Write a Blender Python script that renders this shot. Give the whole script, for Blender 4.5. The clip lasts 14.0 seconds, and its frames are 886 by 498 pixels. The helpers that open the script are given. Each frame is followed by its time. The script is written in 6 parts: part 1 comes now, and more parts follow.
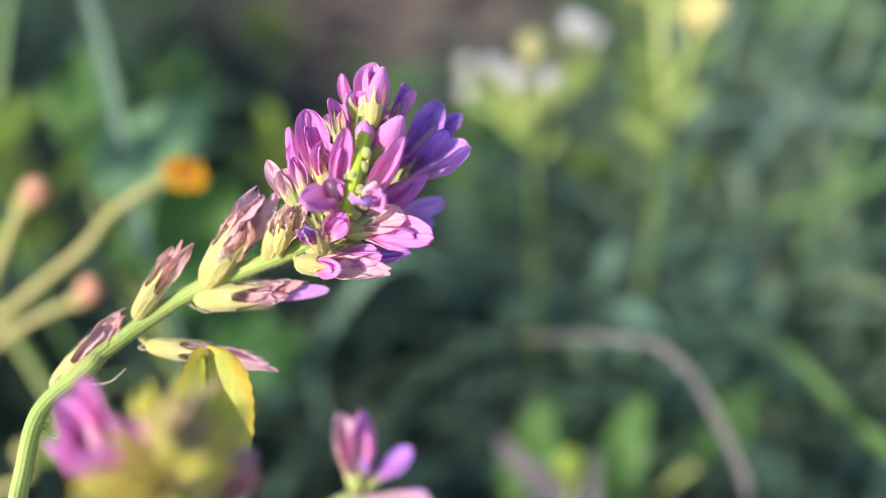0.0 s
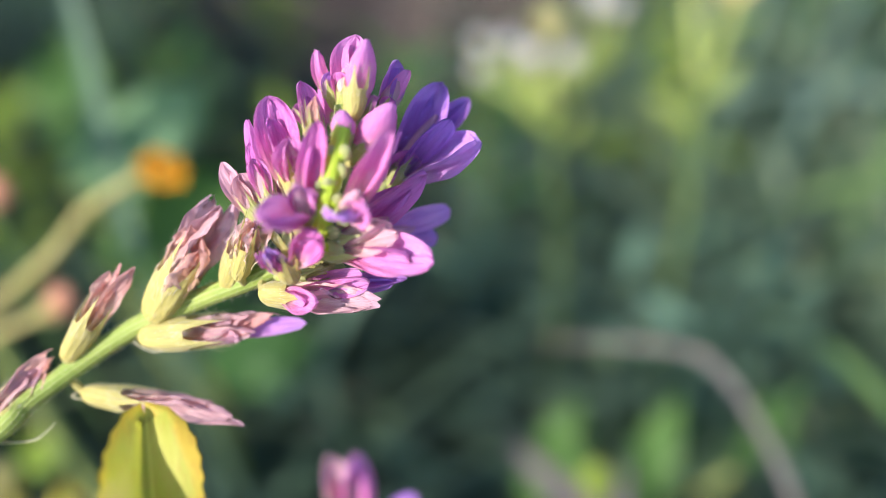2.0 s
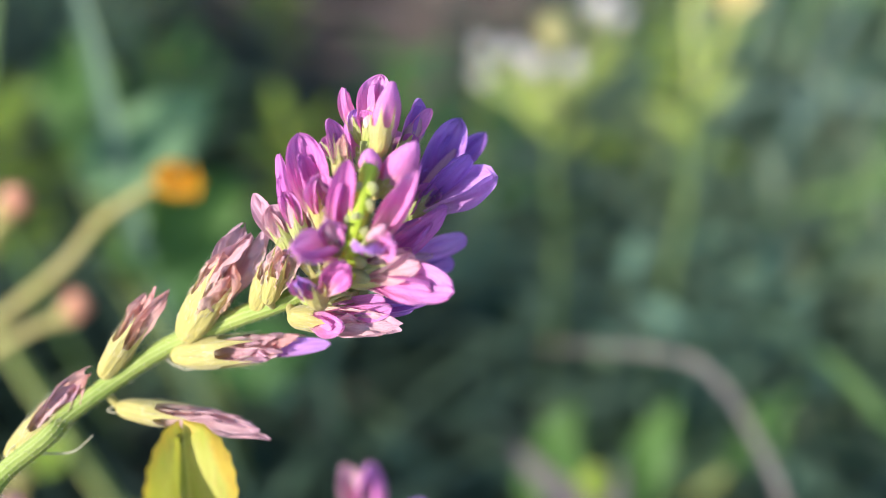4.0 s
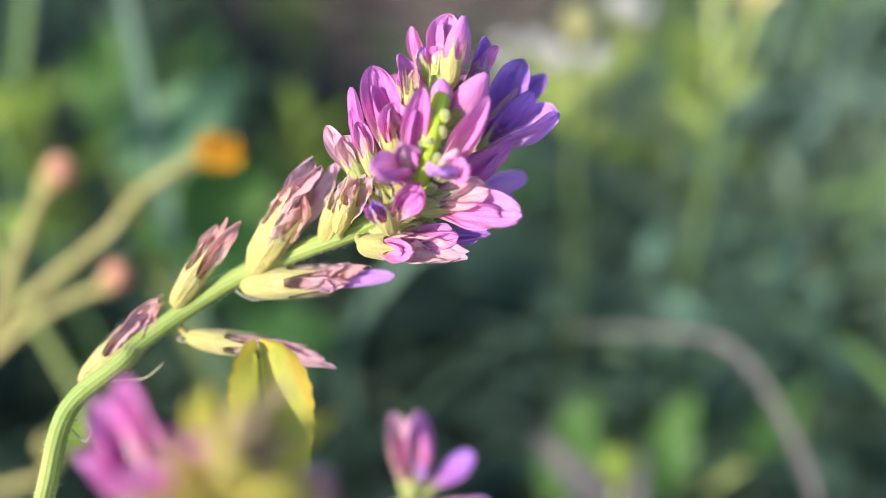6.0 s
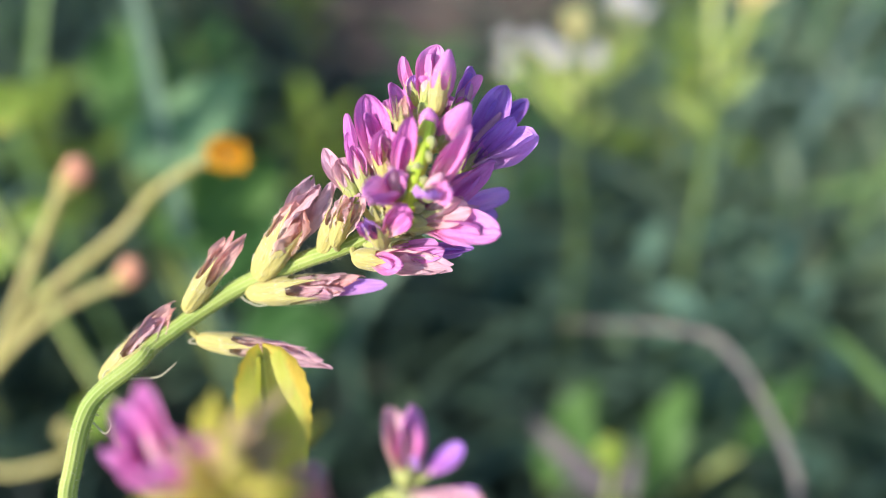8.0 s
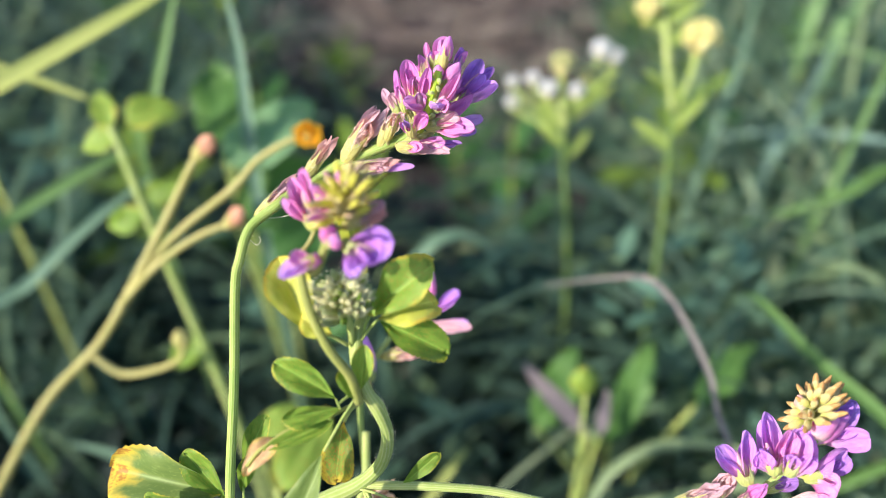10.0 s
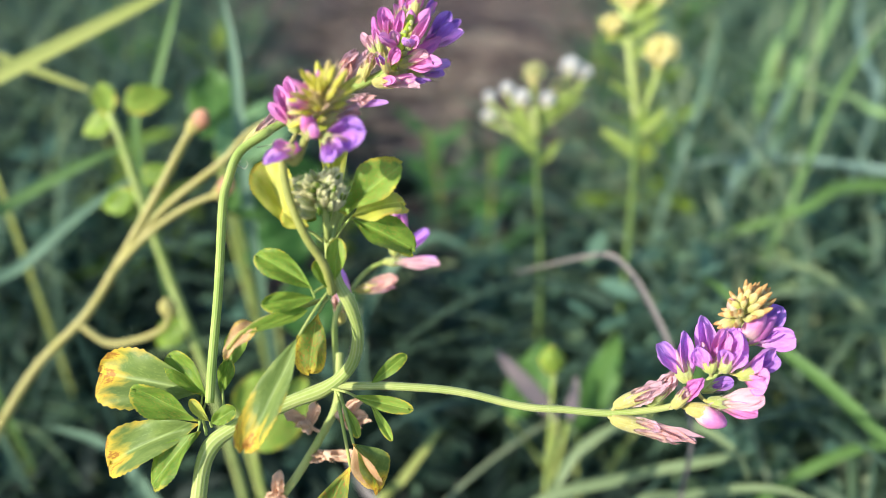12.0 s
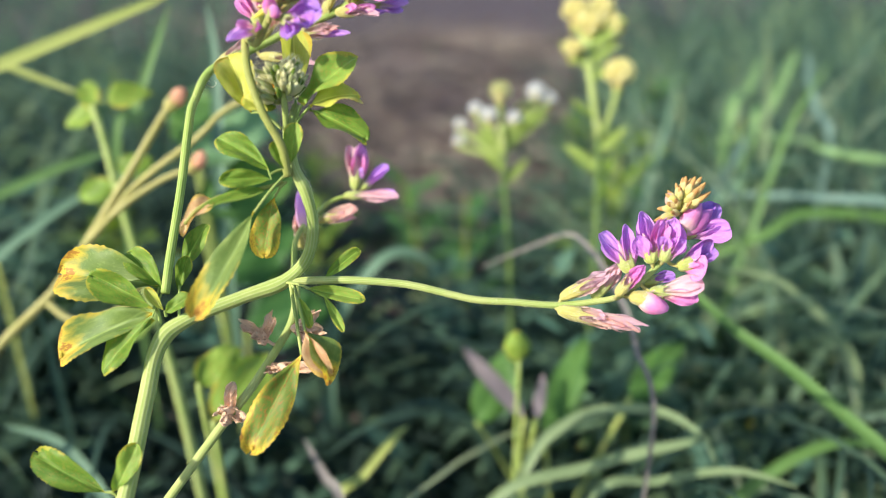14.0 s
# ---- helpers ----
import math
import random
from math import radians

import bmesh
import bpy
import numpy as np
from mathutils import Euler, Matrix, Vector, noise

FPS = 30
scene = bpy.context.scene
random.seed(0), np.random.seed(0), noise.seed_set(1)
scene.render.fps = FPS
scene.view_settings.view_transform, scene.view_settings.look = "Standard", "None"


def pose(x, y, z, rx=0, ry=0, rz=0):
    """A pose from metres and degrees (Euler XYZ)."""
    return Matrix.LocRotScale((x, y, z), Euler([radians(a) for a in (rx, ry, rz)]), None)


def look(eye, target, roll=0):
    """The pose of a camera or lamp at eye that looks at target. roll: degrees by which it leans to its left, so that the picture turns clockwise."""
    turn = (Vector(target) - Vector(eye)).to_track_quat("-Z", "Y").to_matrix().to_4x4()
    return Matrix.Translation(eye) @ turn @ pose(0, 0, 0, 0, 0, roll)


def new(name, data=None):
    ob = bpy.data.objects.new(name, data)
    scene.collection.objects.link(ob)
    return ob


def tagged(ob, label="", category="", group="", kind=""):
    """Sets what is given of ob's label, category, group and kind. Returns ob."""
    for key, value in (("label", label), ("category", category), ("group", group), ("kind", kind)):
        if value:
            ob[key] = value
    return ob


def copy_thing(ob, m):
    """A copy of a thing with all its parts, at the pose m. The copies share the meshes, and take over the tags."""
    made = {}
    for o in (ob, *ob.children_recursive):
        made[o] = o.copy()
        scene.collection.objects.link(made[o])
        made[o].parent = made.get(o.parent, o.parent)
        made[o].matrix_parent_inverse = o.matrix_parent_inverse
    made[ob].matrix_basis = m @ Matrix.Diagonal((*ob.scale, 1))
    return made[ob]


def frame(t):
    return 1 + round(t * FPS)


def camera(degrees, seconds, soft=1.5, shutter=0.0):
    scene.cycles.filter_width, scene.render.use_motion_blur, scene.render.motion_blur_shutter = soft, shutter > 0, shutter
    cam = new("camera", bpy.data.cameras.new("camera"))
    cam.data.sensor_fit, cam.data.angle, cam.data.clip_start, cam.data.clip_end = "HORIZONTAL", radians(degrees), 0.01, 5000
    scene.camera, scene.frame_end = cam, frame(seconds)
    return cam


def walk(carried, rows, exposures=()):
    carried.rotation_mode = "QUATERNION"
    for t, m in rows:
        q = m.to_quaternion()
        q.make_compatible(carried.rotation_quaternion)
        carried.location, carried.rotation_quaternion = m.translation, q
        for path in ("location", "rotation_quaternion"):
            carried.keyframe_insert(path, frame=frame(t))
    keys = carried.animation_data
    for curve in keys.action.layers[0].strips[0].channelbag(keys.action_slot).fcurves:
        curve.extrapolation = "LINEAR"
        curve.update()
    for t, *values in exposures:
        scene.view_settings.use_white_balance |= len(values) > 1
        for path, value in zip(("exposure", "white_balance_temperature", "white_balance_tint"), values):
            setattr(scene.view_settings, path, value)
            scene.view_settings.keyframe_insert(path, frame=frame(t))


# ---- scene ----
cam = camera(62.0, 14.0, soft=0.8)
# a close-up with a shallow depth of field, held on the plane of the plant (the origin of its main stem, set where the stem is built)
cam.data.dof.use_dof = True
cam.data.dof.aperture_fstop = 5.7
walk(cam, [
    (0, pose(0.00357, 0.04895, 0.32622, 49.154, -0.821, -4.536)),
    (0.5, pose(0.00068, 0.06084, 0.32007, 47.773, -0.954, -5.211)),
    (1, pose(-0.00028, 0.06842, 0.31945, 46.791, -1.214, -5.809)),
    (1.5, pose(-0.00128, 0.07132, 0.31973, 46.311, -1.614, -5.811)),
    (2, pose(0.00635, 0.06585, 0.31673, 47.710, 0.529, -3.899)),
    (4.5, pose(0.00363, 0.06437, 0.32288, 47.201, -0.287, -3.646)),
    (5, pose(0.00275, 0.06070, 0.31866, 48.297, 0.064, -3.043)),
    (5.5, pose(-0.00790, 0.05809, 0.31894, 48.246, -1.495, -4.850)),
    (6, pose(-0.00268, 0.05762, 0.31771, 48.364, -0.308, -3.252)),
    (6.5, pose(-0.00416, 0.06439, 0.32079, 46.392, -1.165, -4.181)),
    (7, pose(0.00724, 0.06406, 0.31856, 47.141, 0.479, -2.066)),
    (7.5, pose(0.00131, 0.06220, 0.31760, 47.036, -0.048, -2.852)),
    (8, pose(-0.00039, 0.05441, 0.32480, 47.123, -0.017, -2.506)),
    (8.2, pose(0.00466, 0.03905, 0.33646, 48.567, 1.068, -0.621)),
    (10.3, pose(0.00038, -0.02154, 0.34366, 53.884, 0.290, -0.309)),
    (10.5, pose(-0.00057, -0.02186, 0.34356, 54.668, -0.068, -0.730)),
    (11, pose(0.00147, -0.02671, 0.34136, 54.910, -0.551, -0.684)),
    (11.5, pose(0.00144, -0.04238, 0.33323, 56.493, -0.734, -0.900)),
    (12, pose(0.00618, -0.05331, 0.32535, 58.304, -0.732, -0.582)),
    (12.5, pose(0.00281, -0.06064, 0.31965, 59.816, -1.798, -1.519)),
    (13, pose(0.02555, -0.06362, 0.31326, 61.523, -0.653, -0.036)),
    (13.5, pose(0.02835, -0.07364, 0.29556, 64.639, -0.837, -0.119)),
    (14, pose(0.01413, -0.08229, 0.28620, 66.899, -1.548, -1.411)),
], exposures=((0, 0.95, 5600, 22), (1.5, 0.92, 5600, 22), (8.2, 0.94, 5600, 21), (10.5, 1.00, 5640, 14), (12, 0.93, 5660, 13), (14, 0.91, 5700, 11)))

# ---- light: low warm evening sun from the side, blue sky in the shade ----
SUN_AZ, SUN_EL = -122.0, 28.0      # degrees from +y towards +x, and above the horizon
world = bpy.data.worlds.new("evening_sky")
scene.world = world
world.use_nodes = True
wn = world.node_tree.nodes
sky = wn.new("ShaderNodeTexSky")
sky.sky_type = "NISHITA"
sky.sun_disc = False
sky.sun_elevation, sky.sun_rotation = radians(SUN_EL), radians(SUN_AZ)
world.node_tree.links.new(sky.outputs[0], wn["Background"].inputs[0])
wn["Background"].inputs[1].default_value = 0.125
sun_data = bpy.data.lights.new("sun", "SUN")
sun_data.energy, sun_data.angle, sun_data.color = 4.3, radians(0.6), (1.0, 0.88, 0.70)
sun = new("sun", sun_data)
SUN_DIR = Vector((math.sin(radians(SUN_AZ)) * math.cos(radians(SUN_EL)),
                  math.cos(radians(SUN_AZ)) * math.cos(radians(SUN_EL)), math.sin(radians(SUN_EL))))
sun.matrix_world = look(SUN_DIR * 4, (0, 0, 0))


# ---- materials ----
def graph(name):
    m = bpy.data.materials.new(name)
    m.use_nodes = True
    n = m.node_tree.nodes
    n.clear()
    return m, n, m.node_tree.links


def ramp(n, l, fac, stops):
    r = n.new("ShaderNodeValToRGB")
    while len(r.color_ramp.elements) < len(stops):
        r.color_ramp.elements.new(0.5)
    for e, (p, c) in zip(r.color_ramp.elements, stops):
        e.position, e.color = p, (*c, 1)
    l.new(fac, r.inputs[0])
    return r.outputs[0]


def noise_of(n, l, co, scale, detail=3.0, stretch=(1, 1, 1)):
    mp = n.new("ShaderNodeMapping")
    mp.inputs["Scale"].default_value = stretch
    l.new(co, mp.inputs[0])
    t = n.new("ShaderNodeTexNoise")
    t.inputs["Scale"].default_value, t.inputs["Detail"].default_value = scale, detail
    l.new(mp.outputs[0], t.inputs["Vector"])
    return t.outputs["Fac"]


def maths(n, l, op, a, b=None, c=None):
    m = n.new("ShaderNodeMath")
    m.operation = op
    for s, v in zip(m.inputs, (a, b, c)):
        if v is None:
            continue
        if isinstance(v, (int, float)):
            s.default_value = v
        else:
            l.new(v, s)
    return m.outputs[0]


def blend(n, l, fac, a, b, mode="MIX"):
    m = n.new("ShaderNodeMix")
    m.data_type, m.blend_type = "RGBA", mode
    for s, v in ((m.inputs[0], fac), (m.inputs[6], a), (m.inputs[7], b)):
        if isinstance(v, (int, float)):
            s.default_value = v
        elif isinstance(v, tuple):
            s.default_value = (*v, 1)
        else:
            l.new(v, s)
    return m.outputs[2]


def finish(m, n, l, color, rough=0.5, thin=0.35, bump=None, bump_d=0.0002, strength=0.5, sheen=0.0, tint=None):
    """A surface of plant tissue: principled, with some light coming through."""
    p = n.new("ShaderNodeBsdfPrincipled")
    p.inputs["Roughness"].default_value = rough
    p.inputs["Specular IOR Level"].default_value = 0.22
    p.inputs["Sheen Weight"].default_value = sheen
    l.new(color, p.inputs["Base Color"])
    out = n.new("ShaderNodeOutputMaterial")
    normal = None
    if bump is not None:
        b = n.new("ShaderNodeBump")
        b.inputs["Distance"].default_value, b.inputs["Strength"].default_value = bump_d, strength
        l.new(bump, b.inputs["Height"])
        normal = b.outputs[0]
        l.new(normal, p.inputs["Normal"])
    if thin:
        tr = n.new("ShaderNodeBsdfTranslucent")
        l.new(color if tint is None else blend(n, l, 1.0, color, tint, "MULTIPLY"), tr.inputs[0])
        if normal:
            l.new(normal, tr.inputs["Normal"])
        mx = n.new("ShaderNodeMixShader")
        mx.inputs[0].default_value = thin
        l.new(p.outputs[0], mx.inputs[1])
        l.new(tr.outputs[0], mx.inputs[2])
        l.new(mx.outputs[0], out.inputs[0])
    else:
        l.new(p.outputs[0], out.inputs[0])
    return m


def coords(n, l):
    tc = n.new("ShaderNodeTexCoord")
    sp = n.new("ShaderNodeSeparateXYZ")
    l.new(tc.outputs["Generated"], sp.inputs[0])
    oi = n.new("ShaderNodeObjectInfo")
    return tc, sp, oi


def petal_material(name, base, mid, tip, dry=0.0):
    """base pale and greenish, fine veins lengthwise, deeper towards the tip; each petal a little different."""
    m, n, l = graph(name)
    tc, sp, oi = coords(n, l)
    gen = tc.outputs["Generated"]
    shift = maths(n, l, "MULTIPLY_ADD", oi.outputs["Random"], 0.3, -0.15)
    veins = noise_of(n, l, gen, 13.0, 3.0, (2.6, 2.6, 0.16))
    blot = noise_of(n, l, gen, 2.4, 3.0)
    along = maths(n, l, "ADD", sp.outputs["Z"], shift)
    along = maths(n, l, "MULTIPLY_ADD", blot, 0.5, maths(n, l, "SUBTRACT", along, 0.25))
    c = ramp(n, l, along, [(0.05, base), (0.40, mid), (0.95, tip)])
    dark = tuple(v * k for v, k in zip(mid, (0.62, 0.40, 0.66)))
    light = tuple(min(1.0, v * 0.65 + 0.35) for v in tip)
    c = blend(n, l, maths(n, l, "MULTIPLY", ramp(n, l, veins, [(0.50, (0, 0, 0)), (0.66, (1, 1, 1))]), 0.12 if dry else 0.30), c, dark)
    c = blend(n, l, maths(n, l, "MULTIPLY", ramp(n, l, noise_of(n, l, gen, 5.0, 5.0, (2.2, 2.2, 0.8)), [(0.48, (0, 0, 0)), (0.68, (1, 1, 1))]), 0.24), c, light)
    if dry:
        c = blend(n, l, maths(n, l, "MULTIPLY", ramp(n, l, blot, [(0.42, (0, 0, 0)), (0.66, (1, 1, 1))]), dry), c, (0.80, 0.54, 0.42))
        c = blend(n, l, maths(n, l, "MULTIPLY", ramp(n, l, noise_of(n, l, gen, 9.0, 4.0), [(0.58, (0, 0, 0)), (0.70, (1, 1, 1))]), 0.22), c, (0.50, 0.26, 0.26))
    h = noise_of(n, l, gen, 16.0 if dry else 8.0, 4.0, (2.5, 2.5, 0.5))
    return finish(m, n, l, c, 0.58, 0.45 if dry else 0.38, h, 0.0002 if dry else 0.0003, 0.6, 0.1)


PINK = petal_material("petal_pink", (0.88, 0.66, 0.50), (0.84, 0.27, 0.54), (0.82, 0.34, 0.70))
MAGENTA = petal_material("petal_magenta", (0.90, 0.66, 0.54), (0.78, 0.20, 0.50), (0.72, 0.25, 0.64))
PURPLE = petal_material("petal_purple", (0.74, 0.46, 0.60), (0.52, 0.19, 0.58), (0.52, 0.27, 0.76))
LILAC = petal_material("petal_lilac", (0.88, 0.60, 0.66), (0.76, 0.38, 0.76), (0.68, 0.38, 0.88))
VIOLET = petal_material("petal_violet", (0.86, 0.50, 0.62), (0.72, 0.28, 0.70), (0.66, 0.32, 0.84))
PALE = petal_material("petal_pale", (0.88, 0.80, 0.50), (0.86, 0.60, 0.54), (0.82, 0.48, 0.56))
DUSKY = petal_material("petal_withered_purple", (0.86, 0.76, 0.46), (0.84, 0.56, 0.53), (0.74, 0.46, 0.53), 0.35)
CORAL = petal_material("petal_withered_pink", (0.88, 0.78, 0.44), (0.86, 0.58, 0.44), (0.86, 0.46, 0.40), 0.3)


def calyx_material(name, low, high):
    m, n, l = graph(name)
    tc, sp, oi = coords(n, l)
    ribs = noise_of(n, l, tc.outputs["Generated"], 8.0, 3.0, (2.2, 2.2, 0.25))
    c = ramp(n, l, maths(n, l, "MULTIPLY_ADD", oi.outputs["Random"], 0.3, maths(n, l, "SUBTRACT", sp.outputs["Z"], 0.15)),
             [(0.05, low), (0.8, high)])
    c = blend(n, l, maths(n, l, "MULTIPLY", ramp(n, l, ribs, [(0.35, (0, 0, 0)), (0.65, (1, 1, 1))]), 0.4), c, tuple(v * 0.55 for v in high))
    spots = noise_of(n, l, tc.outputs["Generated"], 12.0, 4.0)
    c = blend(n, l, maths(n, l, "MULTIPLY", ramp(n, l, spots, [(0.52, (0, 0, 0)), (0.70, (1, 1, 1))]), 0.35), c, (0.72, 0.64, 0.36))
    return finish(m, n, l, c, 0.5, 0.34, ribs, 0.0003, 0.6, 0.3)


CALYX = calyx_material("calyx_yellow_green", (0.66, 0.58, 0.14), (0.60, 0.57, 0.18))
CALYX_GREEN = calyx_material("calyx_green", (0.54, 0.62, 0.11), (0.54, 0.59, 0.22))
BUD = calyx_material("bud_yellow", (0.66, 0.72, 0.07), (0.84, 0.66, 0.26))


def stem_material(name, a, b, streak):
    """Green stem tissue; the raised ribs (attribute rib) are paler than the furrows."""
    m, n, l = graph(name)
    tc, sp, oi = coords(n, l)
    ob = tc.outputs["Object"]
    at = n.new("ShaderNodeAttribute")
    at.attribute_name = "rib"
    f = noise_of(n, l, ob, 1400.0, 3.0)
    g = noise_of(n, l, ob, 120.0, 3.0)
    c = blend(n, l, ramp(n, l, g, [(0.38, (0, 0, 0)), (0.62, (1, 1, 1))]), a, b)
    rib = maths(n, l, "MULTIPLY_ADD", maths(n, l, "SUBTRACT", f, 0.5), 0.7, at.outputs["Fac"])
    c = blend(n, l, maths(n, l, "MULTIPLY", ramp(n, l, rib, [(0.40, (0, 0, 0)), (0.95, (1, 1, 1))]), 0.28), c, streak)
    return finish(m, n, l, c, 0.6, 0.16, f, 0.00015, 0.5, 0.05)


STEM = stem_material("stem_green", (0.33, 0.42, 0.09), (0.42, 0.47, 0.13), (0.74, 0.72, 0.38))
STEM_LIME = stem_material("stem_lime", (0.26, 0.37, 0.06), (0.36, 0.45, 0.09), (0.62, 0.66, 0.28))
RACHIS = stem_material("rachis_lime", (0.44, 0.60, 0.03), (0.54, 0.68, 0.05), (0.66, 0.76, 0.16))
STEM_DULL = stem_material("stem_dull_green", (0.26, 0.29, 0.05), (0.34, 0.34, 0.08), (0.50, 0.46, 0.18))
STEM_DRY = stem_material("stem_dry", (0.40, 0.37, 0.10), (0.46, 0.42, 0.14), (0.54, 0.48, 0.20))
STEM_WEED = stem_material("stem_weed", (0.32, 0.41, 0.09), (0.41, 0.48, 0.14), (0.55, 0.58, 0.25))
# for lower weed stems: the shade down in the grass is put into this colour
STEM_SHADE = stem_material("stem_shade_tint", (0.10, 0.18, 0.04), (0.15, 0.23, 0.05), (0.22, 0.30, 0.08))


def leaf_material(name, green, green2, edge=0.0, edge_in=0.75, tip=0.0, soft=False):
    """edge: how far yellow and brown have eaten in from the margin; tip: the same from the leaf's end."""
    m, n, l = graph(name)
    tc, sp, oi = coords(n, l)
    gen = tc.outputs["Generated"]
    x = maths(n, l, "ABSOLUTE", maths(n, l, "MULTIPLY_ADD", sp.outputs["X"], 2.0, -1.0))
    z = maths(n, l, "MULTIPLY_ADD", sp.outputs["Z"], 2.0, -1.0)
    mott = noise_of(n, l, gen, 4.0, 5.0)
    fine = noise_of(n, l, gen, 22.0, 4.0)
    c = blend(n, l, ramp(n, l, mott, [(0.36, (0, 0, 0)), (0.66, (1, 1, 1))]), green, green2)
    c = blend(n, l, maths(n, l, "MULTIPLY", oi.outputs["Random"], 0.3), c, tuple(v * 0.65 for v in green))
    c = blend(n, l, maths(n, l, "MULTIPLY", ramp(n, l, fine, [(0.55, (0, 0, 0)), (0.72, (1, 1, 1))]), 0.25), c, tuple(min(1, v * 1.5 + 0.03) for v in green2))
    # paler midrib
    rib = ramp(n, l, x, [(0.0, (1, 1, 1)), (0.05, (0, 0, 0))])
    c = blend(n, l, maths(n, l, "MULTIPLY", rib, 0.45), c, tuple(min(1, v * 1.6 + 0.04) for v in green2))
    relief = maths(n, l, "MULTIPLY_ADD", fine, 0.5, mott)
    if edge or tip:
        r = maths(n, l, "POWER", maths(n, l, "ADD", maths(n, l, "POWER", x, 2.0), maths(n, l, "POWER", maths(n, l, "ABSOLUTE", z), 2.6)), 0.5)
        r = maths(n, l, "MULTIPLY_ADD", maths(n, l, "SUBTRACT", mott, 0.5), 0.75, r)
        s = maths(n, l, "MULTIPLY_ADD", maths(n, l, "SUBTRACT", mott, 0.5), 0.8, sp.outputs["Z"])
        yel = maths(n, l, "MAXIMUM", maths(n, l, "MULTIPLY", ramp(n, l, r, [(edge_in - 0.08, (0, 0, 0)), (edge_in + 0.20, (1, 1, 1))]), edge),
                    maths(n, l, "MULTIPLY", ramp(n, l, s, [(0.70, (0, 0, 0)), (0.94, (1, 1, 1))]), tip))
        c = blend(n, l, yel, c, (0.80, 0.56, 0.05))
        worn = maths(n, l, "MULTIPLY_ADD", maths(n, l, "SUBTRACT", fine, 0.5), 0.35, maths(n, l, "MAXIMUM", maths(n, l, "SUBTRACT", r, edge_in + 0.24), maths(n, l, "MULTIPLY", maths(n, l, "SUBTRACT", s, 0.93), tip)))
        c = blend(n, l, maths(n, l, "MULTIPLY", ramp(n, l, worn, [(0.0, (0, 0, 0)), (0.06, (1, 1, 1))]), (0.3 if soft else 0.85) * max(edge, tip)), c, (0.40, 0.14, 0.03))
    return finish(m, n, l, c, 0.5, 0.40, relief, 0.00018, 0.5, 0.06, (1.0, 1.0, 0.40))


LEAF = leaf_material("leaf_green", (0.125, 0.235, 0.02), (0.24, 0.38, 0.04), 0.35, 1.04)
LEAF_EDGE = leaf_material("leaf_yellow_margin", (0.15, 0.23, 0.03), (0.26, 0.34, 0.05), 1.0, 0.78)
LEAF_TIP = leaf_material("leaf_yellow_tip", (0.16, 0.24, 0.05), (0.26, 0.34, 0.08), 0.9, 0.86, 0.9)
LEAF_PALE = leaf_material("leaf_yellow_green", (0.54, 0.57, 0.06), (0.66, 0.66, 0.12), 0.8, 0.90, 0.0, True)
LEAF_DEAD = leaf_material("leaf_brown", (0.66, 0.36, 0.18), (0.74, 0.54, 0.26), 0.5, 0.9)
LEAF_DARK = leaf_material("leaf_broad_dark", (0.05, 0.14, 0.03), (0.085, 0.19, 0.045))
LEAF_LIME = leaf_material("leaf_lime", (0.22, 0.36, 0.04), (0.32, 0.46, 0.07), 0.5, 0.97)
LEAF_LILAC = leaf_material("leaf_dry_grey_violet", (0.22, 0.18, 0.19), (0.28, 0.23, 0.23))


def island_material(name, stops, rough=0.6, thin=0.25):
    """For masses of blades and leaves: each island its own colour."""
    m, n, l = graph(name)
    ge = n.new("ShaderNodeNewGeometry")
    tc = n.new("ShaderNodeTexCoord")
    f = noise_of(n, l, tc.outputs["Object"], 60.0, 3.0)
    v = maths(n, l, "MULTIPLY_ADD", maths(n, l, "SUBTRACT", f, 0.5), 0.5, ge.outputs["Random Per Island"])
    return finish(m, n, l, ramp(n, l, v, stops), rough, thin)


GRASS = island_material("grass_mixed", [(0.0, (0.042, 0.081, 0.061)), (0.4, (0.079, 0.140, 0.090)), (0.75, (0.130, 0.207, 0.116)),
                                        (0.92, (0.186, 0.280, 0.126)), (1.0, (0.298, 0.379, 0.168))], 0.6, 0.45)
# same herbs twice: shade is put into the first colour, sunlight into the second
LOW_SHADE_TINT = island_material("low_leaves_shade_tint", [(0.0, (0.013, 0.027, 0.018)), (0.5, (0.024, 0.046, 0.031)), (0.85, (0.040, 0.072, 0.046)), (1.0, (0.056, 0.104, 0.058))], 0.6, 0.45)
LOW_SUN_TINT = island_material("low_leaves_sun_tint", [(0.0, (0.09, 0.184, 0.126)), (0.5, (0.14, 0.252, 0.165)), (0.85, (0.19, 0.310, 0.165)), (1.0, (0.28, 0.369, 0.155))], 0.6, 0.45)
# second copy of the meadow grass with sunlight put into its colour
GRASS_SUN_TINT = island_material("grass_sun_tint", [(0.0, (0.086, 0.167, 0.105)), (0.45, (0.206, 0.300, 0.178)), (0.8, (0.361, 0.442, 0.251)), (1.0, (0.413, 0.482, 0.258))], 0.6, 0.45)
STRAW = island_material("straw_litter", [(0.0, (0.08, 0.06, 0.048)), (0.6, (0.17, 0.13, 0.10)), (0.9, (0.30, 0.25, 0.19)), (1.0, (0.44, 0.38, 0.28))], 0.8, 0.0)


def plain(name, a, b, scale, rough=0.6, thin=0.3):
    m, n, l = graph(name)
    tc = n.new("ShaderNodeTexCoord")
    f = noise_of(n, l, tc.outputs["Object"], scale, 3.0)
    return finish(m, n, l, blend(n, l, f, a, b), rough, thin, f, 0.0002, 0.4)


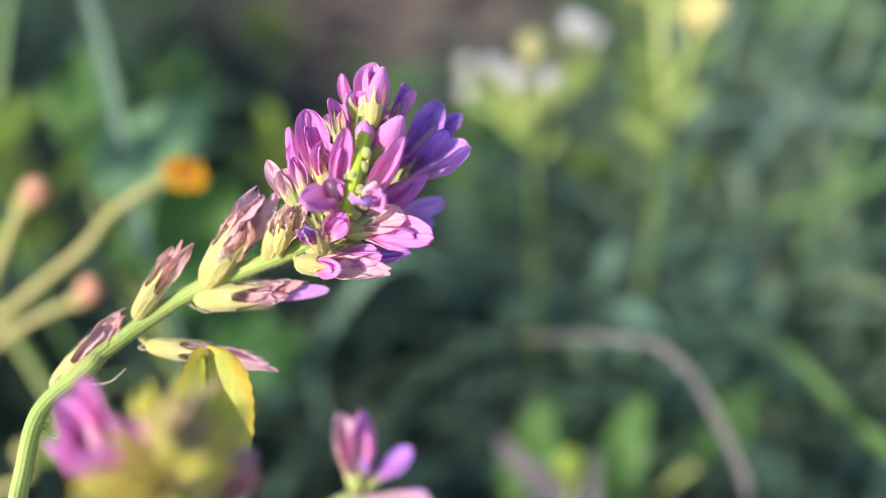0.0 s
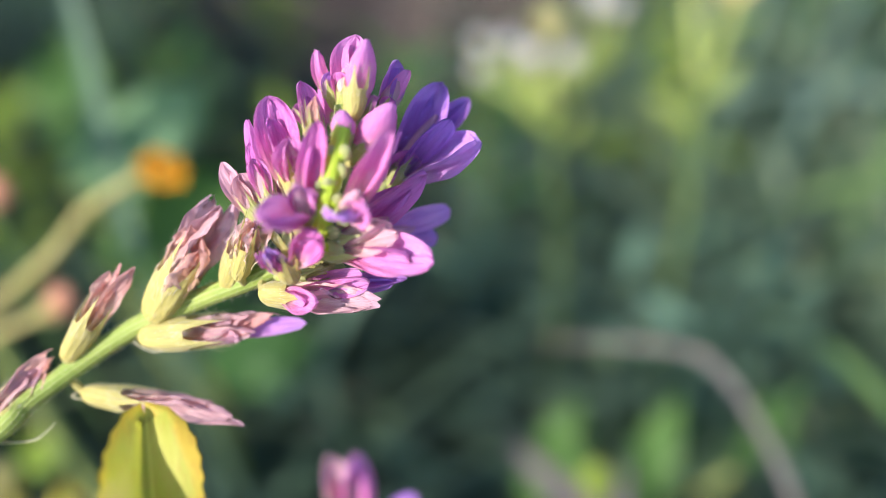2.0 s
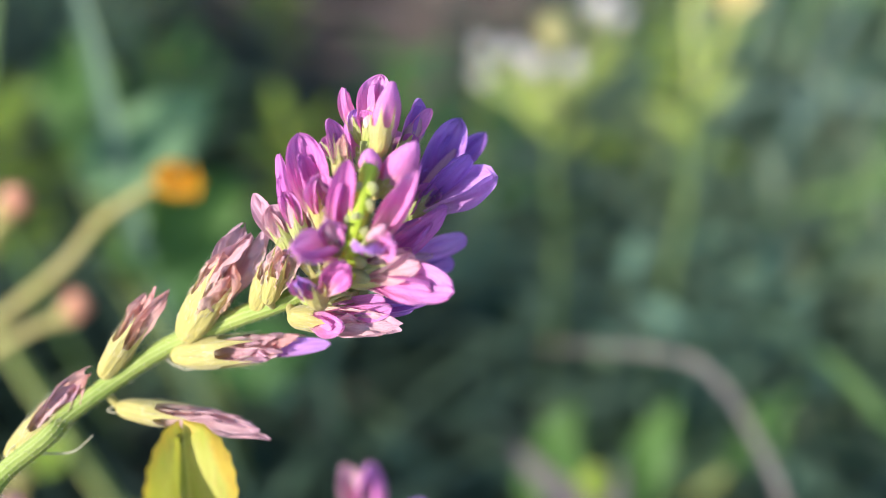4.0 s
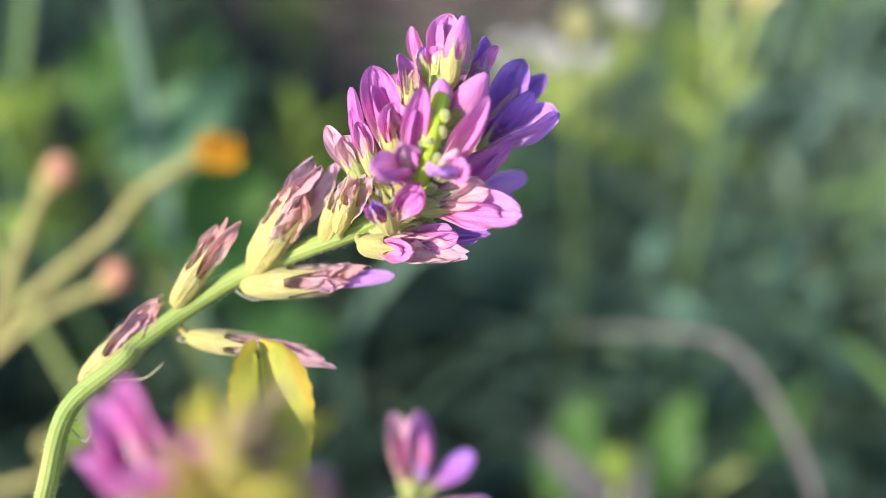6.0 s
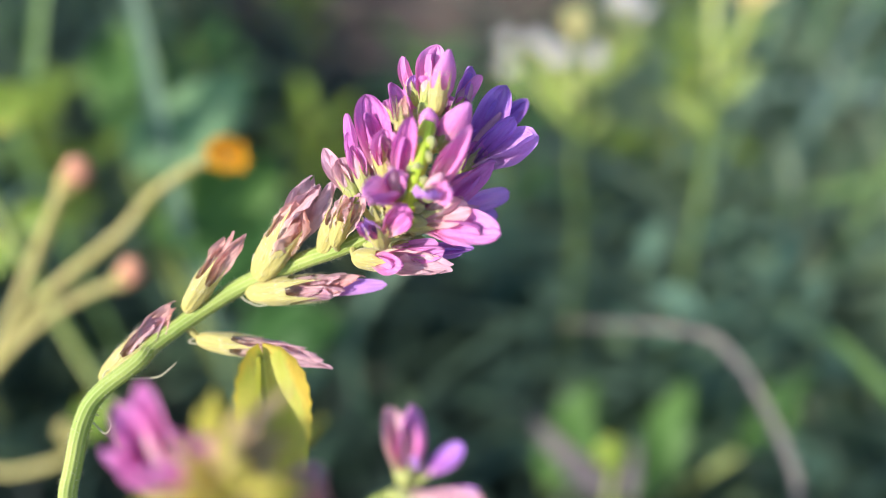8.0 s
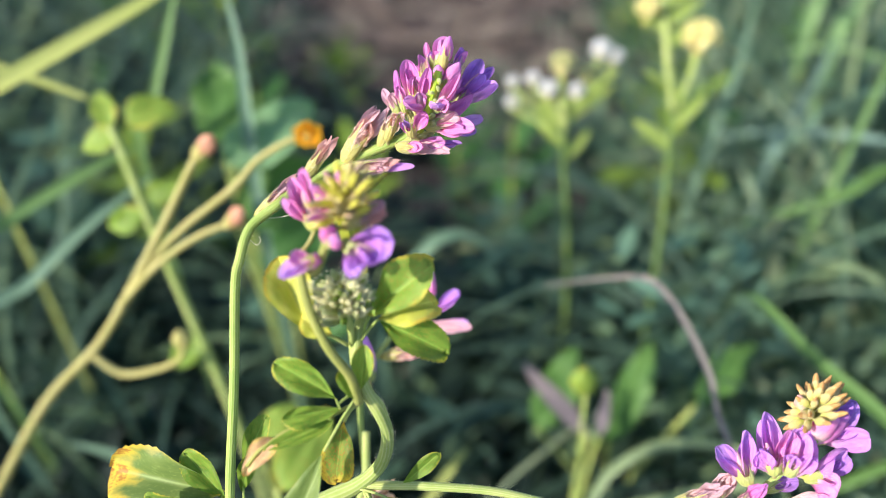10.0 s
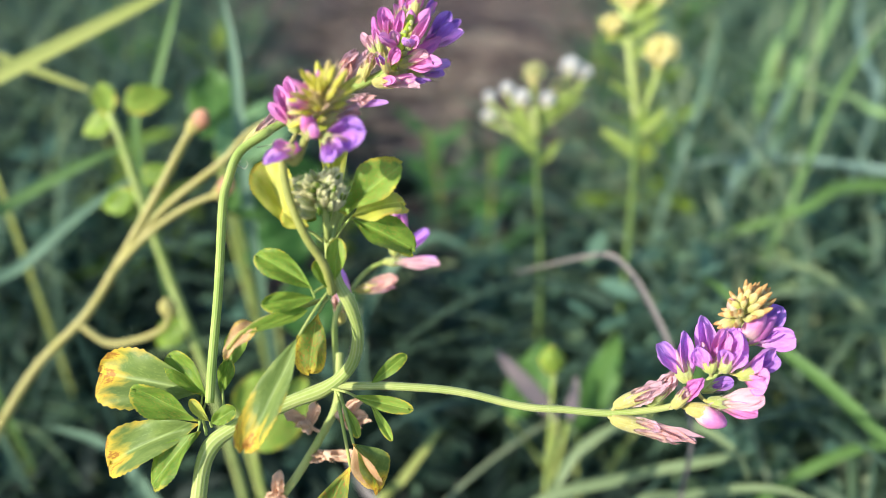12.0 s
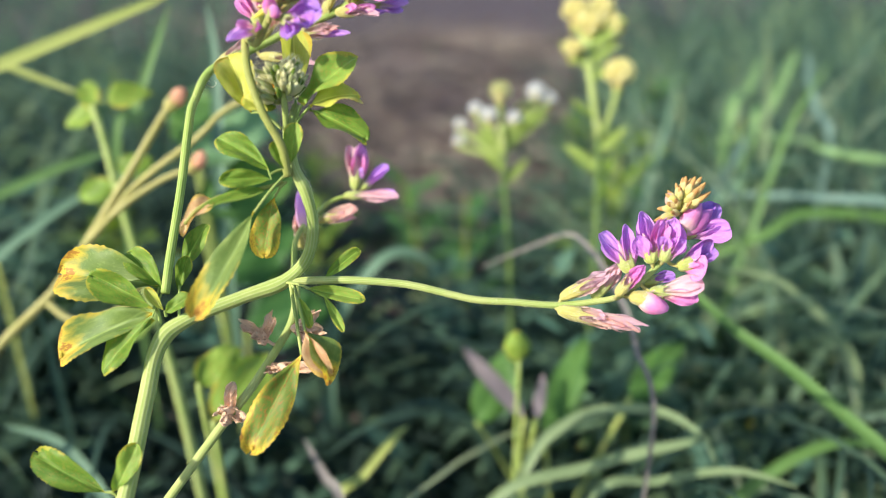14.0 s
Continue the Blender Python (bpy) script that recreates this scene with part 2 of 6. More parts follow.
YELLOW = plain("petal_yellow", (0.84, 0.77, 0.30), (0.90, 0.84, 0.42), 300)
WHITE = plain("petal_white", (0.72, 0.72, 0.66), (0.84, 0.84, 0.80), 300)
ORANGE = plain("petal_orange", (0.96, 0.54, 0.01), (0.98, 0.66, 0.03), 300)
HAIR = plain("plant_hair", (0.70, 0.68, 0.46), (0.80, 0.78, 0.58), 200, 0.5, 0.5)
NEAR_BUD = plain("near_bud_olive", (0.70, 0.72, 0.07), (0.84, 0.74, 0.18), 500, 0.6, 0.45)
DRY_TIP = plain("dry_bud_tip", (0.52, 0.36, 0.22), (0.66, 0.50, 0.34), 500, 0.7, 0.3)
TAN_TIP = plain("bud_tip_tan", (0.62, 0.34, 0.10), (0.74, 0.48, 0.18), 500, 0.6, 0.4)
SEED = plain("seed_head_coral", (0.66, 0.32, 0.17), (0.76, 0.42, 0.26), 300)
DEAD = plain("dead_flower_brown", (0.76, 0.46, 0.27), (0.86, 0.64, 0.44), 500, 0.7, 0.2)

soil, sn, sl = graph("soil")
stc = sn.new("ShaderNodeTexCoord")
s1 = noise_of(sn, sl, stc.outputs["Object"], 6.0, 5.0)
s2 = noise_of(sn, sl, stc.outputs["Object"], 70.0, 6.0)
scol = ramp(sn, sl, maths(sn, sl, "MULTIPLY_ADD", s2, 0.6, maths(sn, sl, "MULTIPLY", s1, 0.4)),
            [(0.3, (0.045, 0.034, 0.034)), (0.55, (0.10, 0.074, 0.072)), (0.75, (0.17, 0.130, 0.126))])
SOIL = finish(soil, sn, sl, scol, 0.95, 0.0, s2, 0.02, 0.8)


# ---- building tools ----
rng = random.Random(7)
TOWARD = Vector((0.0, -0.72, 0.69))       # the side of the plant that the path runs along


RIBS = 12                                  # raised lines along a stem


def mesh_of(name, verts, faces, mats, smooth=True, index=None, sides=0):
    """sides: the mesh is a tube with that many points round; its ribs are marked for the material."""
    me = bpy.data.meshes.new(name)
    me.from_pydata([tuple(v) for v in verts], [], [tuple(f) for f in faces])
    for m in mats:
        me.materials.append(m)
    if smooth:
        me.polygons.foreach_set("use_smooth", [True] * len(me.polygons))
    if index is not None:
        me.polygons.foreach_set("material_index", index)
    if sides:
        rib = me.attributes.new("rib", "FLOAT", "POINT")
        rib.data.foreach_set("value", [0.5 + 0.5 * math.cos(2 * math.pi * RIBS * (i % sides) / sides) for i in range(len(verts))])
    me.update()
    return me


def part(name, me, parent, m=None, label=""):
    """One mesh object under a thing or a part; m places it in the world."""
    ob = new(name, me)
    ob.parent = parent
    w = m if m is not None else Matrix.Identity(4)
    up = parent
    chain = []
    while up is not None:
        chain.append(up)
        up = up.parent
    total = Matrix.Identity(4)
    for o in reversed(chain):
        total = total @ o.matrix_basis
    ob.matrix_basis = total.inverted() @ w
    return tagged(ob, label)


def thing(name, at, label, category, group="", kind=""):
    ob = new(name)
    ob.empty_display_size = 0.01
    ob.matrix_basis = Matrix.Translation(at)
    return tagged(ob, label, category, group, kind)


def smooth_path(pts, n=8):
    """Catmull-Rom through the points."""
    p = [Vector(q) for q in pts]
    p = [p[0] * 2 - p[1]] + p + [p[-1] * 2 - p[-2]]
    out = []
    for a, b, c, d in zip(p, p[1:], p[2:], p[3:]):
        for i in range(n):
            t = i / n
            out.append(0.5 * (2 * b + (c - a) * t + (2 * a - 5 * b + 4 * c - d) * t * t + (3 * b - a - 3 * c + d) * t ** 3))
    out.append(p[-2].copy())
    return out


def tube(pts, r0, r1=None, sides=10, n=8, ridge=0.0, rough=0.0, swell=()):
    """A round stem along a path, tapering from r0 to r1, with shallow ridges."""
    r1 = r0 if r1 is None else r1
    path = smooth_path(pts, n)
    verts, faces = [], []
    side = None
    for i, q in enumerate(path):
        d = (path[min(i + 1, len(path) - 1)] - path[max(i - 1, 0)]).normalized()
        if side is None:
            side = d.orthogonal().normalized()
        side = (side - d * side.dot(d)).normalized()
        other = d.cross(side)
        f = i / (len(path) - 1)
        r = r0 + (r1 - r0) * f
        for pos, amount in swell:
            r *= 1 + amount * math.exp(-((f - pos) / 0.03) ** 2)
        r *= 1 + rough * (noise.noise(q * 400) )
        for k in range(sides):
            a = 2 * math.pi * k / sides
            rr = r * (1 + ridge * math.cos(a * RIBS))
            verts.append(q + (side * math.cos(a) + other * math.sin(a)) * rr)
    m = len(path)
    for i in range(m - 1):
        for k in range(sides):
            k2 = (k + 1) % sides
            faces.append((i * sides + k, i * sides + k2, (i + 1) * sides + k2, (i + 1) * sides + k))
    faces.append(tuple(reversed(range(sides))))
    faces.append(tuple(range((m - 1) * sides, m * sides)))
    return verts, faces


def aim(base, tip, face, width, length=None, roll=0.0, depth=None):
    """Places a unit piece that runs along +z: from base to tip, its face (-y) towards face."""
    base, tip = Vector(base), Vector(tip)
    z = tip - base
    ln = z.length if length is None else length
    z.normalize()
    f = Vector(face)
    f = (f - z * f.dot(z))
    f = f.normalized() if f.length > 1e-4 else z.orthogonal().normalized()
    y = -f
    x = y.cross(z)
    m = Matrix((x, y, z)).transposed().to_4x4() @ pose(0, 0, 0, 0, 0, roll)
    m = m @ Matrix.Diagonal((width, width if depth is None else depth, ln, 1))
    m.translation = base
    return m


def petal_mesh(name, mat, seed, shape="banner", nu=15, nv=21):
    """Unit petal: 1 long, 1 wide if laid flat; x across, z along, face to -y."""
    r = random.Random(seed * 7 + len(shape))
    verts, faces = [], []
    ph = [r.uniform(0, 6.3) for _ in range(6)]
    off = Vector((r.uniform(0, 50), r.uniform(0, 50), r.uniform(0, 50)))
    lean, twist, blunt = r.uniform(-0.10, 0.10), r.uniform(-0.5, 0.5), r.uniform(0.34, 0.66)
    for j in range(nv):
        v = j / (nv - 1)
        end = math.sqrt(max(0.0, 1 - max(0.0, (v - blunt) / (1 - blunt)) ** 1.9))
        if shape == "banner":                        # a long blunt tongue folded along its midrib
            w = 0.50 * (0.50 + 0.50 * math.sin(min(1.0, v / 0.55) * math.pi / 2)) * end ** 1.15
            bend = 0.26 * (v - 0.35) ** 2 - 0.05 * v
            wrap = 3.2 - 1.4 * v
        elif shape == "wing":                        # a puffed spoon on a narrow claw
            w = 0.52 * (0.34 + 0.66 * math.sin(min(1.0, v / 0.72) * math.pi / 2) ** 2.0) * end ** 0.85
            bend = -0.24 * v * v + 0.05 * math.sin(4 * v + ph[1])
            wrap = 2.8 - 0.7 * v
        else:                                        # shrivelled into a crumpled roll with a ragged end
            w = 0.47 * (0.80 + 0.20 * math.sin(math.pi * v)) * (1 if v < 0.7 else 1 - 0.65 * ((v - 0.7) / 0.3) ** 2)
            bend = 0.10 * math.sin(v * 3 + ph[0])
            wrap = 3.2 - 0.6 * v
        w = max(w, 0.012)
        for i in range(nu):
            u = 2 * i / (nu - 1) - 1
            a = u * wrap * 0.5
            x = w * math.sin(a) / (wrap * 0.42)
            y = bend - w * (1 - math.cos(a)) / (wrap * 0.5)
            z = v
            if shape == "banner":
                y += 0.30 * w * (1 - abs(u)) * min(1, v * 4)                   # midrib crease
                y += 0.30 * w * max(0.0, abs(u) - 0.6) ** 1.2 * v               # margins rolled back
                z -= 0.05 * (1 - abs(u)) ** 1.5 * max(0, (v - 0.85) / 0.15)
            q = noise.noise(Vector((u * 2.6, v * 1.6, 0)) + off)
            fine = noise.noise(Vector((u * (5 if shape == "withered" else 7.5), v * (5 if shape == "withered" else 2.4), 4)) + off)
            if shape == "withered":
                y += 0.24 * abs(q) + 0.17 * abs(fine) + 0.12 * abs(noise.noise(Vector((u * 8, v * 6, 9)) + off))
                x += 0.10 * noise.noise(Vector((u * 3, v * 5, 7)) + off) * (0.4 + v)
                z += (0.26 * noise.noise(Vector((u * 1.2, 1, 2)) + off)) * v ** 3
            else:
                y += (0.27 * abs(q) + 0.085 * abs(fine)) * (0.3 + v)
                x += 0.03 * fine * v
            y += 0.05 * math.sin(7 * v + ph[2] + 2 * u) * abs(u) ** 2 * v
            x += lean * v * v
            ca, sa = math.cos(twist * v), math.sin(twist * v)
            verts.append((x * ca - y * sa, x * sa + y * ca, z))
    for j in range(nv - 1):
        for i in range(nu - 1):
            a = j * nu + i
            faces.append((a, a + 1, a + nu + 1, a + nu))
    return mesh_of(name, verts, faces, [mat])


def bud_mesh(name, mat, seed, sides=10, nv=10):
    """A closed bud: a folded spindle with overlapping seams, 1 long."""
    r = random.Random(seed)
    verts, faces = [], []
    for j in range(nv):
        v = j / (nv - 1)
        w = 0.5 * math.sin(math.pi * (0.10 + 0.86 * v)) ** 0.75
        tw = 1.2 * v
        for k in range(sides):
            a = 2 * math.pi * k / sides + tw
            q = w * (1 + 0.16 * math.cos(2 * (a - tw) + seed) + (0.10 if k % 3 == 0 else -0.04))
            verts.append((q * math.cos(a), 0.85 * q * math.sin(a) - 0.12 * v * v, v))
    for j in range(nv - 1):
        for k in range(sides):
            k2 = (k + 1) % sides
            faces.append((j * sides + k, j * sides + k2, (j + 1) * sides + k2, (j + 1) * sides + k))
    faces.append(tuple(range((nv - 1) * sides, nv * sides)))
    return mesh_of(name, verts, faces, [mat])


def calyx_mesh(name, mat, seed, sides=40):
    """A ribbed cup, 1 long with five drawn-out teeth, 1 wide."""
    r = random.Random(seed)
    verts, faces = [], []
    rows = [(0.0, 0.14), (0.05, 0.27), (0.16, 0.37), (0.34, 0.44), (0.52, 0.47)]
    for z, rad in rows:
        for k in range(sides):
            a = 2 * math.pi * k / sides
            q = rad * (1 + 0.035 * math.cos(a * 10)) * (1 + 0.06 * math.sin(a * 3 + seed) + 0.10 * noise.noise(Vector((math.cos(a) * 1.5, math.sin(a) * 1.5, z * 4 + seed * 7))))
            verts.append((q * math.cos(a), q * math.sin(a), z))
    teeth = [r.uniform(0.8, 1.15) for _ in range(5)]
    for step in (0.35, 0.7, 1.0):
        for k in range(sides):
            a = 2 * math.pi * k / sides
            f = abs(((k / sides * 5) % 1) - 0.5) * 2          # 1 between teeth, 0 on a tooth
            t = max(0.0, 1 - 1.5 * f) * teeth[int(k / sides * 5)]
            z = 0.52 + 0.05 * step + 0.50 * step * t
            q = 0.47 + (0.10 * teeth[int(k / sides * 5)] - 0.08) * step * step * (1 - f)
            aa = a if f < 0.01 else a + (((math.floor(k / sides * 5) + 0.5) / 5 * 2 * math.pi) - a) * step * 0.6 * (1 - f)
            verts.append((q * math.cos(aa), q * math.sin(aa), z))
    n = len(rows) + 3
    for j in range(n - 1):
        for k in range(sides):
            k2 = (k + 1) % sides
            faces.append((j * sides + k, j * sides + k2, (j + 1) * sides + k2, (j + 1) * sides + k))
    index = [0] * len(faces)
    for _ in range(260):                                  # silky hairs
        z = r.uniform(0.05, 0.95)
        a = r.uniform(0, 6.28)
        q = 0.12 + 0.36 * min(1, z / 0.5) ** 0.6
        b = Vector((q * math.cos(a), q * math.sin(a), z))
        t = b + Vector((0.15 * math.cos(a), 0.15 * math.sin(a), r.uniform(0.05, 0.22)))
        s = Vector((-math.sin(a), math.cos(a), 0)) * 0.006
        k = len(verts)
        verts += [b - s, b + s, t]
        faces.append((k, k + 1, k + 2))
        index.append(1)
    return mesh_of(name, verts, faces, [mat, HAIR], True, index)


cache = {}


def shared(kind, mat, seed):
    key = (kind, mat.name, seed)
    if key not in cache:
        if kind == "calyx":
            cache[key] = calyx_mesh("calyx", mat, seed)
        elif kind == "bud":
            cache[key] = bud_mesh("bud", mat, seed)
        else:
            cache[key] = petal_mesh(kind, mat, seed, kind, 19, 27)
    return cache[key]


def floret(owner, stalk, base, cup_w, cup_l, petals, green=CALYX, toward=None, cling=0.5):
    """One pea-flower: a cup on a short stalk from the flower stalk, and its petals.
    petals: (kind, material, tip, width, roll) with the tip in the world and the width in mm."""
    base = Vector(base)
    tips = [Vector(p[2]) for p in petals]
    mean = sum(tips, Vector()) / len(tips)
    axis = (mean - base).normalized()
    foot = min(stalk, key=lambda q: (q - base).length)
    if (foot - base).length < 0.0006:
        foot = base - axis * 0.0008
    v, f = tube([foot, (foot + base) / 2 + Vector((0, 0, -0.0003)), base + axis * 0.0004], 0.00045, 0.0004, 7, 4)
    cup = part("floret", mesh_of("pedicel", v, f, [green]), owner)
    old = any(p[0] == "withered" for p in petals)
    size = 1.08 if old else 1.1
    part("calyx", shared("calyx", green if old else CALYX_GREEN, rng.randrange(3)), cup,
         aim(base, base + axis, toward or TOWARD, cup_w * size / 1000, cup_l * size * (1.4 if old else 1.0) / 1000, rng.uniform(0, 90)))
    names = {"banner": "banner_petal", "wing": "wing_petal", "withered": "withered_petal", "bud": "closed_petals"}
    start = base + axis * (cup_l / 1000 * (0.45 if old else 0.2))
    for kind, mat, tip, width, roll in petals:
        tip = Vector(tip)
        if kind == "withered":                            # they cling together
            tip = tip.lerp(start + axis * (tip - start).dot(axis), cling)
        w = width / 1000 * {"withered": 1.3, "banner": 1.0, "wing": 1.04}.get(kind, 1.08) * rng.uniform(0.9, 1.1)
        part(names[kind], shared(kind, mat, rng.randrange(8)), cup,
             aim(start, tip, toward or TOWARD, w, None, roll, w))
        if kind == "bud":
            continue
        # the other half of the folded petal, a little behind and turned
        shift = (toward or TOWARD) * rng.uniform(-0.0006, 0.0002)
        across = (tip - start).cross(toward or TOWARD).normalized() * w * rng.uniform(0.05, 0.16) * rng.choice((-1, 1))
        part(names[kind], shared(kind, mat, rng.randrange(8)), cup,
             aim(start, start + (tip - start) * rng.uniform(0.74, 0.96) + across + shift, toward or TOWARD,
                 w * 0.85, None, roll + rng.choice((-60, -35, 35, 60)), w * 0.9))
    if not old and len(petals) > 1:
        tip = Vector(petals[0][2]).lerp(Vector(petals[1][2]), 0.5)
        part("keel", shared("bud", PALE, rng.randrange(3)), cup, aim(start, start + (tip - start) * 0.72, toward or TOWARD, 0.0017))
    return cup


def leaflet_mesh(name, mat, fold=0.35, droop=0.25, broad=0.5, seed=0, nu=9, nv=17, wavy=0.02):
    """Unit leaflet along +z, 1 wide, folded along its midrib, face to -y, toothed towards the end; buckled and a little twisted."""
    r = random.Random(seed)
    ph = [r.uniform(0, 6.3) for _ in range(4)]
    off = Vector((r.uniform(0, 50), r.uniform(0, 50), r.uniform(0, 50)))
    twist, lean, curl = r.uniform(-0.35, 0.35), r.uniform(-0.10, 0.10), r.uniform(0.4, 1.0)
    verts, faces = [], []
    for j in range(nv):
        v = j / (nv - 1)
        w = 0.54 * (math.sin(math.pi * v ** broad) ** 0.72 if 0 < v < 1 else 0.02)
        if broad > 1:                                # obovate leaflet, blunt at its end
            w = 0.54 * math.sin(min(1.0, v / 0.66) * math.pi / 2) ** 0.95 * max(0.0, 1 - max(0.0, (v - 0.60) / 0.40) ** 2.4) ** 0.55
        w = max(w, 0.015)
        teeth = (0.03 if broad > 1 else 0.008) * (1 if j % 2 else 0) * (v > 0.55)
        for i in range(nu):
            u = 2 * i / (nu - 1) - 1
            x = u * (w + teeth * (abs(u) > 0.9))
            a = abs(u)
            y = -fold * (1.25 * a - 0.45 * curl * a * a) * w * (1.0 if u < 0 else 0.75) + droop * (v - 0.1) ** 2 + wavy * math.sin(9 * v + ph[0] + 2 * u) * a * 2
            y += wavy * 2.2 * noise.noise(Vector((u * 1.6, v * 3.2, 0)) + off) * (0.3 + a)
            y += 0.14 * droop * max(0.0, v - 0.8) * 5 * (0.5 + 0.5 * a)          # the end hangs over
            ca, sa = math.cos(twist * v), math.sin(twist * v)
            verts.append((x * ca - y * sa + lean * math.sin(3.1 * v), x * sa + y * ca, v - (0.05 if broad > 1 else 0.0) * (1 - a) * (v > 0.95)))
    for j in range(nv - 1):
        for i in range(nu - 1):
            a = j * nu + i
            faces.append((a, a + 1, a + nu + 1, a + nu))
    return mesh_of(name, verts, faces, [mat])


def leaf(owner, root, leaflets, r=0.35):
    """A compound leaf: a thin stalk from root to where the leaflets sit, and the leaflets.
    leaflets: (base, tip, width mm, material, fold, droop, roll)."""
    root = Vector(root)
    joint = sum((Vector(q[0]) for q in leaflets), Vector()) / len(leaflets)
    bend = (root + joint) / 2 + Vector((0, 0, 0.0005))
    v, f = tube([root, bend, joint], r / 1000, r * 0.8 / 1000, 8, 6)
    stalk = part("leaf", mesh_of("leaf_stalk", v, f, [STEM]), owner)
    for base, tip, width, mat, fold, droop, roll in leaflets:
        v, f = tube([joint, (joint + Vector(base)) / 2, base], r * 0.8 / 1000, r * 0.6 / 1000, 6, 3)
        if (Vector(base) - joint).length > 0.0004:
            part("leaflet_stalk", mesh_of("leaflet_stalk", v, f, [STEM]), stalk)
        me = leaflet_mesh("leaflet", mat, fold, droop, rng.uniform(1.05, 1.45), rng.randrange(999), 15, 31, 0.05)
        part("leaflet", me, stalk, aim(base, tip, TOWARD, width / 1000, None, roll))
    return stalk


def strand(pts, r=0.00012):
    v, f = tube(pts, r, r * 0.4, 5, 6)
    return mesh_of("bract", v, f, [HAIR])


def hairs(path, radius, count, length):
    """Fine short hairs all over a stem, as one mesh."""
    verts, faces = [], []
    for _ in range(count):
        i = rng.randrange(1, len(path) - 1)
        q = path[i] + (path[i + 1] - path[i]) * rng.random()
        d = (path[i + 1] - path[i - 1]).normalized()
        out = d.orthogonal().normalized()
        out.rotate(Matrix.Rotation(rng.uniform(0, 6.28), 3, d))
        a = q + out * radius * 0.97
        b = a + (out + d * rng.uniform(-0.2, 0.8)).normalized() * length * rng.uniform(0.5, 1.2)
        s = out.cross(d) * 0.000022
        k = len(verts)
        verts += [a + s, a - s, a + d * 0.00003, b]
        faces += [(k, k + 1, k + 3), (k + 1, k + 2, k + 3), (k + 2, k, k + 3)]
    return mesh_of("hairs", verts, faces, [HAIR], False)


# ---- the alfalfa plant ----
plant = thing("alfalfa_plant", (-0.048, 0.055, 0.0), "flowering alfalfa plant with purple flower heads and yellowing leaves", "plant")

main_path = [(-0.050, 0.056, -0.004), (-0.056, 0.056, 0.07), (-0.0529, 0.0344, 0.1549), (-0.0482, 0.0442, 0.1727), (-0.0453, 0.0548, 0.1898), (-0.0433, 0.0618, 0.2004), (-0.0378, 0.0653, 0.2049),
             (-0.0256, 0.0693, 0.2089), (-0.0168, 0.0716, 0.2117), (-0.0115, 0.0731, 0.2170), (-0.0098, 0.0738, 0.2248), (-0.0109, 0.0736, 0.2326), (-0.0136, 0.0748, 0.2387), (-0.0148, 0.0794, 0.2448), (-0.0137, 0.0834, 0.2499)]
v, f = tube(main_path, 0.0020, 0.0010, 48, 8, 0.028, 0.0, [(0.38, 0.2), (0.55, 0.2), (0.8, 0.2)])
CROOK = Vector((-0.0168, 0.0843, 0.2340))   # origin of the main stem, behind its crook; the lens is set to this distance
main_stem = part("main_stem", mesh_of("main_stem", [Vector(q) - CROOK for q in v], f, [STEM], sides=48), plant, Matrix.Translation(CROOK), "ridged pale green main stem with a crook")
cam.data.dof.focus_object = main_stem
part("stem_hairs", hairs(smooth_path(main_path[3:], 8), 0.0016, 1500, 0.0006), main_stem)

tall_path = [(-0.0427, 0.0679, 0.2102), (-0.0425, 0.0736, 0.2172), (-0.0421, 0.0847, 0.2293), (-0.0423, 0.0977, 0.2432), (-0.0417, 0.1022, 0.2472), (-0.0395, 0.1073, 0.2525), (-0.0340, 0.1107, 0.2557), (-0.0324, 0.1128, 0.2564),
             (-0.0267, 0.1158, 0.2589), (-0.0212, 0.1175, 0.2615), (-0.0140, 0.1181, 0.2645), (-0.0075, 0.1181, 0.2674), (-0.0032, 0.1188, 0.2703), (-0.0005, 0.1212, 0.2744), (0.0007, 0.1240, 0.2781), (0.0011, 0.1260, 0.2805)]
v, f = tube(tall_path, 0.00098, 0.00106, 48, 8, 0.03, 0.0)
tall = part("flower_stalk", mesh_of("flower_stalk", v, f, [STEM_LIME], sides=48), plant, None, "slender green flower stalk that bends over at its top")
stalk1 = smooth_path(tall_path, 12)
part("stem_hairs", hairs(stalk1[24:], 0.00106, 2200, 0.0005), tall)

v, f = tube([(-0.0033, 0.1169, 0.2703), (-0.0015, 0.1163, 0.2744), (-0.0006, 0.1170, 0.2774), (0.0002, 0.1186, 0.2795), (0.0010, 0.1211, 0.2811)], 0.00105, 0.0008, 28, 8, 0.10, 0.2)
part("rachis", mesh_of("rachis", v, f, [RACHIS], sides=28), tall, None, "lime green axis of the flower head")

